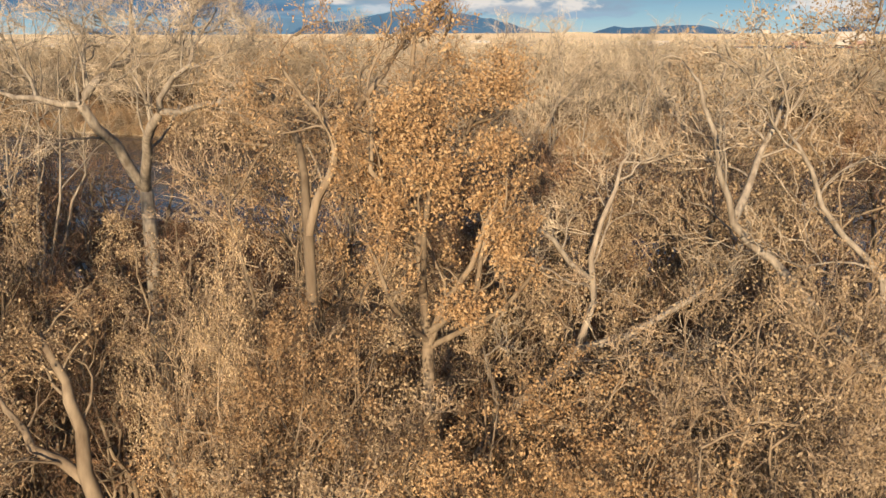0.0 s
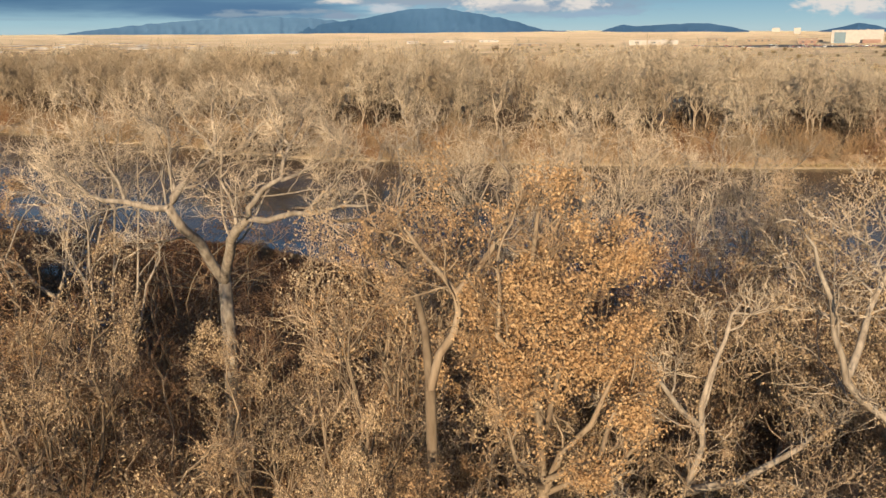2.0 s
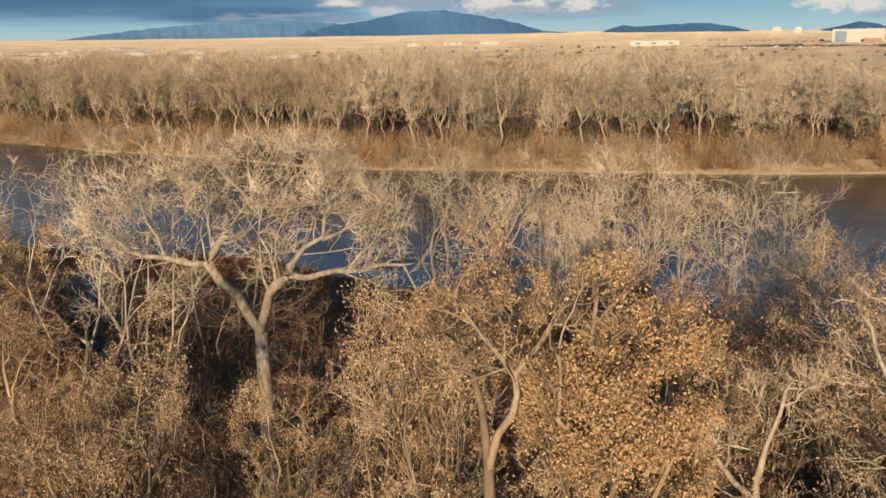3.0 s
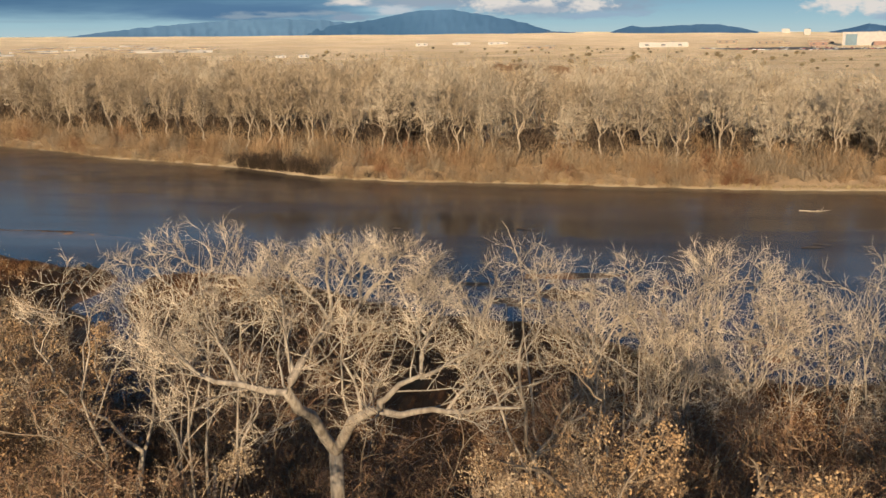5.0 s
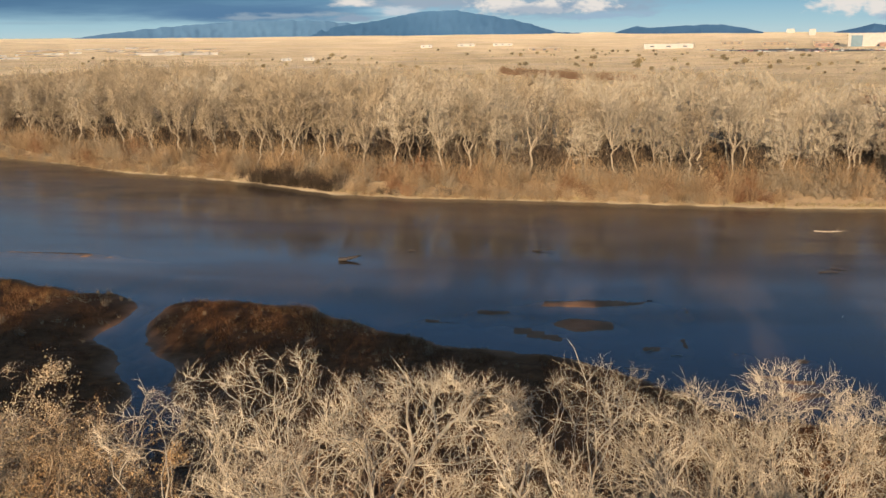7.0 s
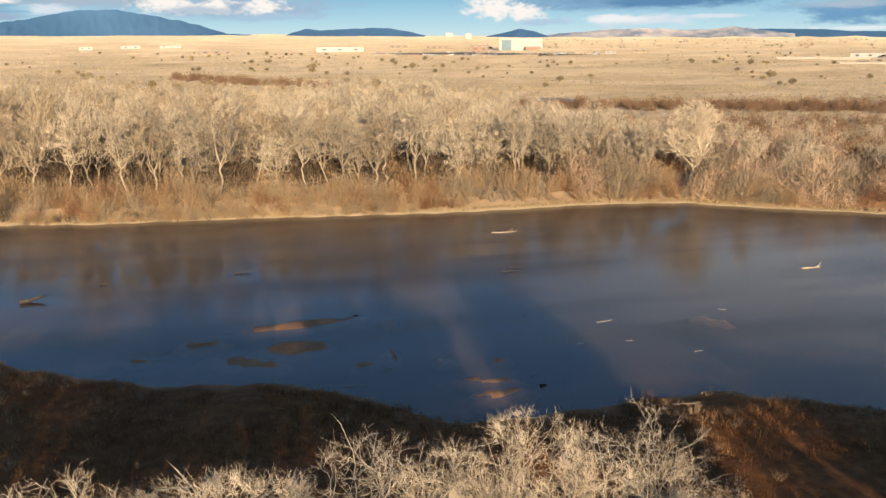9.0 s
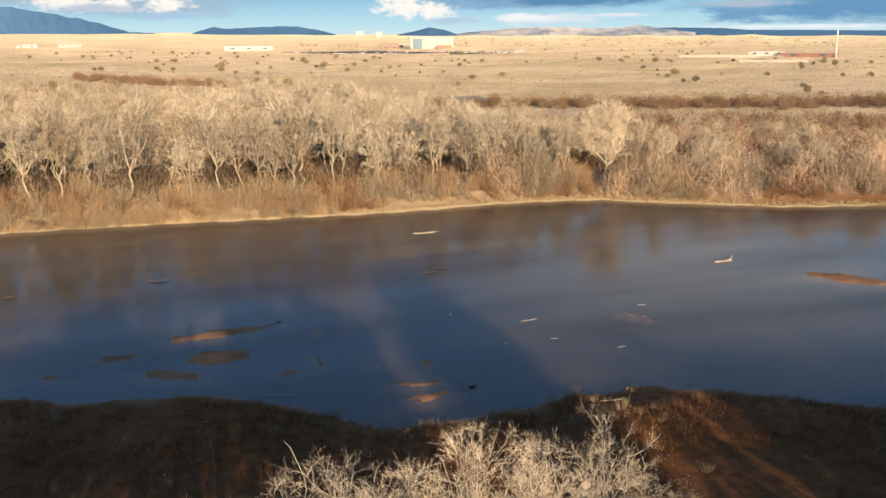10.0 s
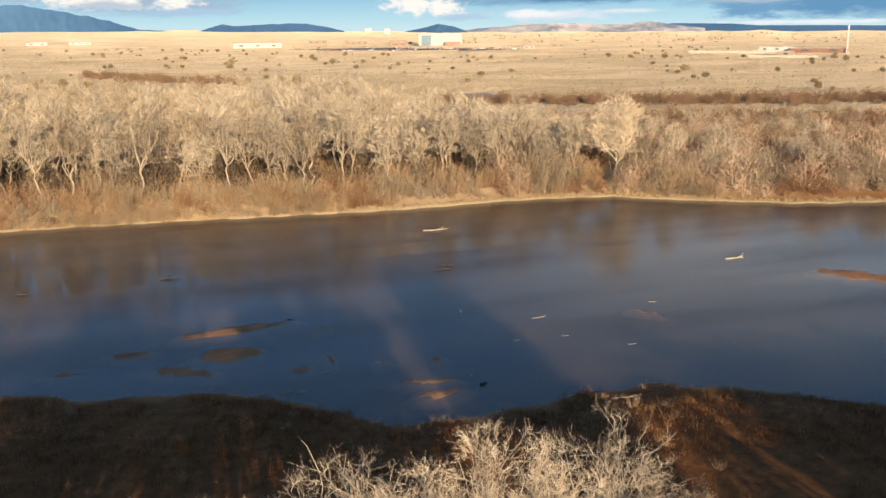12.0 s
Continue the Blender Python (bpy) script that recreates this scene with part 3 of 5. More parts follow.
def sky_backdrop_material():
    """Clear air and clouds far behind everything: x of the map is degrees from north, y degrees above the horizon."""
    m = bpy.data.materials.new("distant_clouds")
    m.use_nodes = True
    n, l = m.node_tree.nodes, m.node_tree.links
    n.clear()
    uv = n.new("ShaderNodeTexCoord").outputs["UV"]
    sep = n.new("ShaderNodeSeparateXYZ")
    l.new(uv, sep.inputs[0])
    az, el = sep.outputs[0], sep.outputs[1]

    def maths(op, a, b=None, c=None):
        k = n.new("ShaderNodeMath")
        k.operation = op
        for sock, v in zip(k.inputs, (a, b, c)):
            if v is None:
                continue
            if isinstance(v, (int, float)):
                sock.default_value = v
            else:
                l.new(v, sock)
        return k.outputs[0]

    def noise_uv(sx, sy, detail, off):
        mp = n.new("ShaderNodeMapping")
        mp.inputs["Scale"].default_value = (sx, sy, 1)
        mp.inputs["Location"].default_value = (off, off * 0.7, 0)
        l.new(uv, mp.inputs[0])
        t = n.new("ShaderNodeTexNoise")
        t.inputs["Scale"].default_value, t.inputs["Detail"].default_value, t.inputs["Roughness"].default_value = 1.0, detail, 0.6
        l.new(mp.outputs[0], t.inputs["Vector"])
        return t.outputs[0]

    # stops above 9 degrees are unseen, made brighter to lift the river's reflection
    clear = ramp(n, l, maths("DIVIDE", el, 18.0), [(0.0, (0.56, 0.70, 0.72)), (0.05, (0.42, 0.63, 0.71)), (0.14, (0.24, 0.47, 0.64)), (0.5, (0.26, 0.47, 0.68)), (0.74, (0.33, 0.58, 0.92)), (0.9, (0.16, 0.40, 0.80)), (1.0, (0.08, 0.26, 0.64))])
    lump = noise_uv(0.55, 2.0, 6, 3.1)
    wisp = noise_uv(0.10, 0.9, 5, 11.0)
    puff = noise_uv(1.3, 2.6, 5, 7.7)
    # centre, half sizes, raggedness, shade
    white, grey, slate, pale = (0.86, 0.81, 0.76), (0.36, 0.45, 0.55), (0.10, 0.23, 0.40), (0.62, 0.68, 0.74)
    west = ((-31, 3.2, 22, 1.85, 0.3, wisp, (0.095, 0.205, 0.345)), (-20, 1.75, 8.5, 0.6, 0.6, wisp, (0.11, 0.225, 0.38)), (-17.0, 1.62, 3.8, 0.16, 1.0, lump, (0.30, 0.40, 0.50)), (-20.0, 1.45, 2.2, 0.14, 1.0, lump, (0.28, 0.38, 0.48)), (-14.0, 1.35, 1.6, 0.22, 0.9, lump, (0.30, 0.40, 0.52)), (-33, 1.2, 4, 0.12, 0.8, wisp, (0.34, 0.52, 0.62)),
              (-9, 2.3, 5.0, 0.42, 0.9, lump, grey), (-11.3, 1.78, 1.5, 0.28, 0.9, lump, pale), (-13.9, 2.4, 1.2, 0.30, 0.9, lump, white))
    north = ((-0.8, 2.0, 7.0, 0.75, 0.5, lump, (0.32, 0.43, 0.55)), (-4.6, 2.2, 1.9, 0.6, 1.0, puff, white), (-1.6, 2.1, 1.1, 0.5, 1.0, puff, white), (1.2, 2.0, 1.3, 0.50, 1.0, puff, white), (-2.6, 1.75, 2.2, 0.25, 0.9, puff, (0.45, 0.52, 0.60)), (2.2, 1.35, 2.6, 0.22, 0.9, lump, (0.36, 0.50, 0.64)))
    east = ((24.0, 2.2, 8.5, 0.55, 0.5, lump, (0.18, 0.32, 0.48)), (15.8, 1.85, 1.9, 0.65, 0.9, puff, white), (17.6, 1.6, 1.4, 0.50, 0.9, puff, white), (18.6, 1.0, 2.0, 0.22, 0.9, lump, (0.40, 0.53, 0.66)), (27, 2.2, 5.0, 0.34, 0.7, lump, slate),
              (25.2, 1.05, 3.3, 0.36, 0.9, lump, pale), (23.4, 1.2, 1.6, 0.26, 0.9, lump, (0.76, 0.77, 0.78)), (29, 1.3, 2.4, 0.12, 0.9, lump, pale))
    # the last two are unseen pale clouds, added to brighten the river's reflection
    high = ((42, 1.6, 8.0, 0.95, 0.6, lump, (0.12, 0.27, 0.45)), (36.5, 1.35, 2.2, 0.55, 0.9, lump, (0.15, 0.31, 0.49)), (37, 1.9, 3.0, 0.25, 0.9, lump, grey), (40, 0.50, 5.5, 0.13, 0.9, lump, (0.70, 0.75, 0.79)), (5, 6.0, 60, 2.0, 1.6, wisp, (0.16, 0.27, 0.42)), (46, 6.5, 17, 3.0, 1.0, wisp, (0.46, 0.54, 0.62)), (34, 15, 16, 5.0, 0.8, wisp, (0.74, 0.80, 0.86)))
    color = clear
    for cx, cy, rx, ry, rag, tex, shade in west + north + east + high:
        dx = maths("DIVIDE", maths("SUBTRACT", az, cx), rx * 1.25)
        dy = maths("DIVIDE", maths("SUBTRACT", el, cy), ry * 1.3)
        r = maths("SQRT", maths("ADD", maths("MULTIPLY", dx, dx), maths("MULTIPLY", dy, dy)))
        body = maths("ADD", maths("SUBTRACT", 1.0, r), maths("MULTIPLY", maths("SUBTRACT", tex, 0.5), rag * 2.4))
        mr = n.new("ShaderNodeMapRange")
        mr.interpolation_type = "SMOOTHSTEP"
        mr.inputs[1].default_value, mr.inputs[2].default_value = -0.05, 0.75
        l.new(body, mr.inputs[0])
        color = mix(n, l, mr.outputs[0], color, shade)
    em = n.new("ShaderNodeEmission")
    em.inputs[1].default_value = 0.57
    l.new(color, em.inputs[0])
    clear_bsdf = n.new("ShaderNodeBsdfTransparent")
    fade = n.new("ShaderNodeMapRange")
    fade.inputs[1].default_value, fade.inputs[2].default_value = 13.0, 23.0
    l.new(el, fade.inputs[0])
    mx = n.new("ShaderNodeMixShader")
    l.new(fade.outputs[0], mx.inputs[0])
    l.new(em.outputs[0], mx.inputs[1])
    l.new(clear_bsdf.outputs[0], mx.inputs[2])
    out = n.new("ShaderNodeOutputMaterial")
    l.new(mx.outputs[0], out.inputs[0])
    return m


def build_sky_backdrop():
    bm = bmesh.new()
    layer = bm.loops.layers.uv.new("map")
    R, azs, els = 4880, np.arange(-75, 76, 3.0), (-0.6, 1, 2, 4, 6, 8, 11, 14, 18, 23)
    grid = [[bm.verts.new((R * math.sin(radians(a)), R * math.cos(radians(a)), 29 + R * math.tan(radians(e)))) for e in els] for a in azs]
    for i in range(len(azs) - 1):
        for j in range(len(els) - 1):
            f = bm.faces.new((grid[i][j], grid[i + 1][j], grid[i + 1][j + 1], grid[i][j + 1]))
            for loop, (a, e) in zip(f.loops, ((i, j), (i + 1, j), (i + 1, j + 1), (i, j + 1))):
                loop[layer].uv = (azs[a], els[e])
    tagged(new("backdrop_sky", bm_mesh("backdrop_sky", bm, sky_backdrop_material())), "blue evening sky with white and slate clouds", "sky", kind="structure")


build_sky_backdrop()

# ---------------------------------------------------------------- far bank woods
rng_far = np.random.default_rng(21)


def far_edge(x):
    return float(np.interp(x, FAR_X, FAR_Y))


FAR_KINDS = []
for s, (h, wide, deep, rad) in enumerate(((16.5, 3.8, 5.6, 0.22), (15, 4.2, 5.0, 0.20), (17.5, 3.6, 6.0, 0.23), (14, 3.8, 4.8, 0.18), (16, 4.4, 5.4, 0.21), (13, 3.4, 4.8, 0.17))):
    FAR_KINDS.append((h, tree_meshes(100 + s, h, wide, deep, rad, far_spec(), FAR_BARK, FAR_TWIG if s in (0, 1, 3) else LIT_FAR_TWIG, k=5, lean=0.25, mains=(3, 5))))


def wood_top(x):
    """How tall the far woods stand along the bank."""
    return float(np.interp(x, (-300, 40, 62, 72, 84, 92, 300), (1.0, 1.0, 0.85, 0.7, 0.62, 0.5, 0.45)))


def far_woods():
    places, cells = [], {}
    depth = lambda x: float(np.interp(x, (-300, -60, 40, 75, 100, 260), (190, 150, 110, 80, 75, 80)))
    tries = 0
    while tries < 9000 and len(places) < 720:
        tries += 1
        x = rng_far.uniform(-215, 175)
        u = rng_far.random() ** 1.5
        y = far_edge(x) + 11 + u * depth(x)
        if math.hypot(x - 79, y - 146) < 7 or (x > 80 and rng_far.random() < 0.35) or abs(x) > 0.75 * y + 20:
            continue
        gap = 4.4 + 3.0 * u
        key = (int(x // 8), int(y // 8))
        if any(math.hypot(x - a, y - b) < gap for i in (-1, 0, 1) for j in (-1, 0, 1) for a, b in cells.get((key[0] + i, key[1] + j), ())):
            continue
        cells.setdefault(key, []).append((x, y))
        places.append((y - far_edge(x), x, y))
    places.sort()
    roots = [make_tree("cottonwood_tree", me, "bare pale cottonwood in the far bank woods", "tree", "far bank woods") for h, me in FAR_KINDS]
    used = set()
    rest_v, rest_f, rest_n = ([], []), ([], []), [0, 0]
    for i, (back, x, y) in enumerate(places):
        # further east, more trees take the twigs with sun in their colour
        k = (2, 4, 5)[i % 3] if rng_far.random() < np.interp(x, (-70, 25), (0.1, 0.9)) else (0, 1, 3)[i % 3]
        size = rng_far.uniform(0.82, 1.12) * wood_top(x)
        turn = rng_far.uniform(0, 360)
        z = z_at(x, y)
        if i < 128:
            m = pose(x, y, z, rng_far.uniform(-4, 4), rng_far.uniform(-4, 4), turn) @ Matrix.Diagonal((size * 1.05, size * 1.05, size, 1))
            if k not in used:
                used.add(k)
                roots[k].matrix_world = m
            else:
                c = copy_thing(roots[k], pose(0, 0, 0))
                c.matrix_world = m
        else:
            c, s = math.cos(radians(turn)) * size * 1.1, math.sin(radians(turn)) * size * 1.1
            v, f = FAR_SOFT[k]
            w = np.stack((v[:, 0] * c - v[:, 1] * s + x, v[:, 0] * s + v[:, 1] * c + y, v[:, 2] * size + z), 1)
            side = int(k in (2, 4, 5))
            rest_v[side].append(w)
            rest_f[side].append(f + rest_n[side])
            rest_n[side] += len(w)
    for k, r in enumerate(roots):
        if k not in used:
            r.matrix_world = pose(-60 + 9 * k, far_edge(-60 + 9 * k) + 14, 1.4)
    for v, f, mat, tone in zip(rest_v, rest_f, (FAR_TWIG, LIT_FAR_TWIG), ("tan", "cream")):
        me = mesh_of("far_woods", np.concatenate(v), np.concatenate(f), mat, False)
        tagged(new("far_woods", me), "dense bare " + tone + " cottonwood woods behind the far bank", "woods", kind="stuff")


def soft_tree(seed, height):
    """A light tree for the depth of the woods."""
    rng = np.random.default_rng(seed)
    w = Wood()
    env = (np.array((0, 0, height - 4.4)), np.array((3.6, 3.6, 4.4)))
    line = limb_line(rng, (0, 0, -0.3), (0.1, 0, 1), height * 0.5, 4, 0.06, 0.02)
    w.tube(line, np.linspace(0.28, 0.16, len(line)), 4)
    spec = [dict(n=(5, 6), start=0.2, angle=(30, 65), low=-0.1, ratio=0.6, thin=0.5, rmin=0.06, seg=3, wiggle=0.22, up=0.08, k=3, least=0.5), dict(n=(9, 11), start=0.1, len=1.5, r=0.05, up=0.3)]
    for m in range(5):
        b = m * 1.26 + rng.uniform(-0.3, 0.3)
        goal = env[0] + env[1] * np.array((math.cos(b) * 0.75, math.sin(b) * 0.75, rng.uniform(0.1, 0.7))) * 0.9
        main = line[-1] + np.linspace(0, 1, 5)[:, None] * (goal - line[-1])
        main[1:-1] += rng.normal(size=(3, 3)) * 0.2
        w.tube(main, np.linspace(0.15, 0.05, len(main)), 3)
        branch_out(rng, main, 0.12, 0, spec, w, w, None, env)
    return w.arrays()


FAR_SOFT = [soft_tree(200 + s, h) for s, (h, me) in enumerate(FAR_KINDS)]
far_woods()

# the single broad tree at the bend of the bank
lone = make_tree("cottonwood_tree", tree_meshes(321, 15.0, 6.3, 6.0, 0.30, [dict(far_spec()[0], n=(10, 12), least=0.3, low=-0.05, rmin=0.045, wiggle=0.2), dict(far_spec()[1], n=(9, 11), rmin=0.03, least=0.25), dict(far_spec()[2], n=(13, 16), len=0.75, r=0.021)], LONE_TWIG, LONE_TWIG, k=7, mains=(8, 9), lean=0.02), "broad bare pale cottonwood standing alone by the water", "tree", "far bank woods")
lone.matrix_world = pose(79.5, 148.0, z_at(79.5, 148.0), 0, 0, 40) @ Matrix.Diagonal((1.1, 1.1, 1.06, 1))


def clump(seed, stems, height, spread, r, twigs=3):
    """A many-stemmed bush."""
    rng = np.random.default_rng(seed)
    w = Wood()
    a = rng.uniform(0, 2 * math.pi, stems)
    q = np.sqrt(rng.random(stems)) * spread
    p0 = np.stack((q * np.cos(a) * 0.5, q * np.sin(a) * 0.5, np.full(stems, -0.2)), 1)
    h = height * rng.uniform(0.55, 1.05, stems) * (1 - 0.35 * (q / spread) ** 2)
    p1 = np.stack((q * np.cos(a) * 1.3, q * np.sin(a) * 1.3, h), 1) + rng.normal(size=(stems, 3)) * 0.12 * height * np.array((1, 1, 0.3))
    w.spikes(p0, p1, np.full(stems, r))
    for _ in range(twigs):
        t = rng.uniform(0.25, 0.9, (stems, 1))
        b0 = p0 + (p1 - p0) * t
        b1 = b0 + (p1 - p0) * 0.3 * rng.uniform(0.6, 1.2, (stems, 1)) + rng.normal(size=(stems, 3)) * 0.11 * height
        w.spikes(b0, b1, np.full(stems, r * 0.75))
    return w.arrays()


def scatter(name, kinds, places, mat, label, category, group=""):
    """One mesh of many clumps: x, y, size, kind."""
    vs, fs, n = [], [], 0
    rng = random.Random(len(places))
    for x, y, size, k in places:
        v, f = kinds[k % len(kinds)]
        t = rng.uniform(0, 6.28)
        c, s = math.cos(t) * size, math.sin(t) * size
        vs.append(np.stack((v[:, 0] * c - v[:, 1] * s + x, v[:, 0] * s + v[:, 1] * c + y, v[:, 2] * size * rng.uniform(0.85, 1.15) + z_at(x, y)), 1))
        fs.append(f + n)
        n += len(v)
    return tagged(new(name, mesh_of(name, np.concatenate(vs), np.concatenate(fs), mat, False)), label, category, group, "stuff")


def dome(seed, twigs, height, spread, r, reach=0.45):
    """A rounded bush of many short crossing twigs."""
    rng = np.random.default_rng(seed)
    w = Wood()

    def shell(n, low, high):
        a, t = rng.uniform(0, 2 * math.pi, n), np.arccos(rng.uniform(0.0, 1, n))
        lob = (1 + 0.16 * np.sin(a * 3 + seed) + 0.12 * np.sin(a * 5 + t * 4)) * rng.uniform(low, high, n)
        return np.stack((spread * np.sin(t) * np.cos(a) * lob, spread * np.sin(t) * np.sin(a) * lob, 0.25 + (height - 0.25) * np.cos(t) * lob), 1)

    p1 = shell(14, 0.75, 1.0)
    w.spikes(p1 * (0.15, 0.15, 0.0), p1, np.full(14, r * 1.3))
    at = shell(twigs, 0.45, 1.0)
    out = at / (np.linalg.norm(at, axis=1)[:, None] + 1e-6)
    d = out * 0.7 + rng.normal(size=(twigs, 3)) * 0.65 + (0, 0, 0.25)
    w.spikes(at - d * reach, at + d * reach, np.full(twigs, r))
    return w.arrays()


DOME = [dome(460 + i, 145, 4.2, 2.4, 0.041, 0.32) for i in range(4)]
FINE_DOME = [dome(480 + i, 330, 4.2, 2.5, 0.032, 0.26) for i in range(4)]
WILLOW = [clump(400 + i, 34, 4.8, 2.1, 0.045, 3) for i in range(4)]


def far_willows():
    sets = {"tan": [], "red": [], "dark": []}
    domes = {"tan": [], "brown": [], "red": []}
    fine = {"tan": [], "brown": [], "red": []}
    for i in range(1000):
        x = rng_far.uniform(-190, 90)
        back = (0.5 if x < 22 else 1.6) + 15.0 * rng_far.random() ** 1.3
        y = far_edge(x) + back
        if abs(x) > 0.8 * y + 20:
            continue
        size = rng_far.uniform(0.6, 1.15) * (0.55 + 0.45 * min(1, back / 7))
        if abs(x - 0.525 * y - 1.0) < 2.6:
            size *= 0.5
        kind = "red" if noise.noise((x * 0.05, y * 0.08, 4)) > 0.22 else "tan"
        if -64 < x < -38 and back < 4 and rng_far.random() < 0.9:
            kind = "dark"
        sets[kind].append((x, y, size, i))
    # rounded bushes inside the woods and on the open right bank
    for i in range(260):
        x = rng_far.uniform(-180, 70)
        y = far_edge(x) + rng_far.uniform(9, 42)
        domes["brown" if i % 3 else "tan"].append((x, y, rng_far.uniform(0.8, 1.5), i))
    # dark bushes added to stand in for the shade between the trunks
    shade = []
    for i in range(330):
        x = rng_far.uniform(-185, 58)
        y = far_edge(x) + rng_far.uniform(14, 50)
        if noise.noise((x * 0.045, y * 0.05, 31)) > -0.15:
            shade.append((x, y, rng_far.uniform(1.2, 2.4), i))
    scatter("dark_understorey", DOME, shade, SHADE_TWIG, "dark bushes standing in for shade between the far trunks", "bushes")
    spots = []
    for i in range(2600):
        x = rng_far.uniform(56, 178)
        y = far_edge(x) + 2.2 + 80 * rng_far.random() ** 1.35
        size = rng_far.uniform(1.0, 2.1) * (0.7 if y - far_edge(x) < 5 else 1.0)
        if math.hypot(x - 79.5, y - 148) < 5 or (abs(x - 0.525 * y - 1.0) < 2.6 and y < 149 and size > 0.6) or any(math.hypot(x - a, y - b) < 1.9 * max(size, c) for a, b, c in spots) or noise.noise((x * 0.06, y * 0.09, 21)) < -0.28 or len(spots) > 430:
            continue
        spots.append((x, y, size))
        tone = noise.noise((x * 0.07, y * 0.07, 8)) + rng_far.normal() * 0.26
        fine["red" if tone > 0.34 else "brown" if tone > -0.12 else "tan"].append((x, y, size, i))
    for i in range(230):
        x = rng_far.uniform(-150, 24)
        if -66 < x < -38:
            continue
        domes["brown" if i % 3 else "tan"].append((x, far_edge(x) + rng_far.uniform(-0.3, 0.6), rng_far.uniform(0.3, 0.5), i))
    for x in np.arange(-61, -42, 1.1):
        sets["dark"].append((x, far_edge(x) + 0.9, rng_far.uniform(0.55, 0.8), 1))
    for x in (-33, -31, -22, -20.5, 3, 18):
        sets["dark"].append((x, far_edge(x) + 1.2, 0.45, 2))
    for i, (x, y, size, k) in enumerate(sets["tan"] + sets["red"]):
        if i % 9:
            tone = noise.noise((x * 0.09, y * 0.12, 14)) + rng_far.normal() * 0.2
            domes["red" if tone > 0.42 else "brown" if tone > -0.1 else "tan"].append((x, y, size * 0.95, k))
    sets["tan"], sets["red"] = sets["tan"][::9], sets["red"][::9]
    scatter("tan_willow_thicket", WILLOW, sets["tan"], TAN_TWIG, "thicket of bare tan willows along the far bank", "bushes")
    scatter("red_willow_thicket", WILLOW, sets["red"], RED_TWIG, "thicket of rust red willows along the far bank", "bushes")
    scatter("dark_willow_thicket", WILLOW, sets["dark"], SHADE_TWIG, "dark shaded bushes overhanging the far bank", "bushes")
    scatter("tan_bushes", DOME, domes["tan"], FAR_TWIG, "rounded bare tan bushes on the far bank", "bushes")
    scatter("brown_bushes", DOME, domes["brown"], TAN_TWIG, "rounded bare brown bushes on the far bank", "bushes")
    scatter("tan_bushes", FINE_DOME, fine["tan"], FAR_TWIG, "dense rounded bare tan bushes at the river's bend", "bushes")
    scatter("brown_bushes", FINE_DOME, fine["brown"], MAUVE_TWIG, "dense rounded brown mauve bushes at the river's bend", "bushes")
    scatter("red_bushes", FINE_DOME, fine["red"], RED_TWIG, "dense rounded rust red bushes at the river's bend", "bushes")
    scatter("red_bushes", DOME, domes["red"], RED_TWIG, "rounded rust red bushes on the far bank", "bushes")


far_willows()


def tuft(seed, blades, height, spread, width):
    rng = np.random.default_rng(seed)
    a = rng.uniform(0, 2 * math.pi, blades)
    q = np.sqrt(rng.random(blades)) * spread
    p0 = np.stack((q * np.cos(a), q * np.sin(a), np.full(blades, -0.05)), 1)
    p1 = p0 + np.stack((rng.normal(size=blades) * 0.3 * height, rng.normal(size=blades) * 0.3 * height, height * rng.uniform(0.5, 1.1, blades)), 1)
    w = Wood()
    w.spikes(p0, p1, np.full(blades, width))
    return w.arrays()


TUFT = [tuft(500 + i, 14, 1.0, 0.45, 0.028) for i in range(4)]
reeds = []
for i in range(1500):
    x = rng_far.uniform(-190, 160)
    if -62 < x < -42:
        continue
    reeds.append((x, far_edge(x) + rng_far.uniform(0.2, 1.5), rng_far.uniform(0.4, 0.8), i))
scatter("pale_reed_edge", TUFT, reeds, REED, "fringe of pale dry reeds along the water's edge", "reeds")

# ---------------------------------------------------------------- near bank: grass, brush
rng_near = np.random.default_rng(77)
BANK_TUFT = [tuft(520 + i, 11, 1.0, 0.8, 0.018) for i in range(4)]


def near_edge(x):
    return float(np.interp(x, NEAR_X, NEAR_Y))


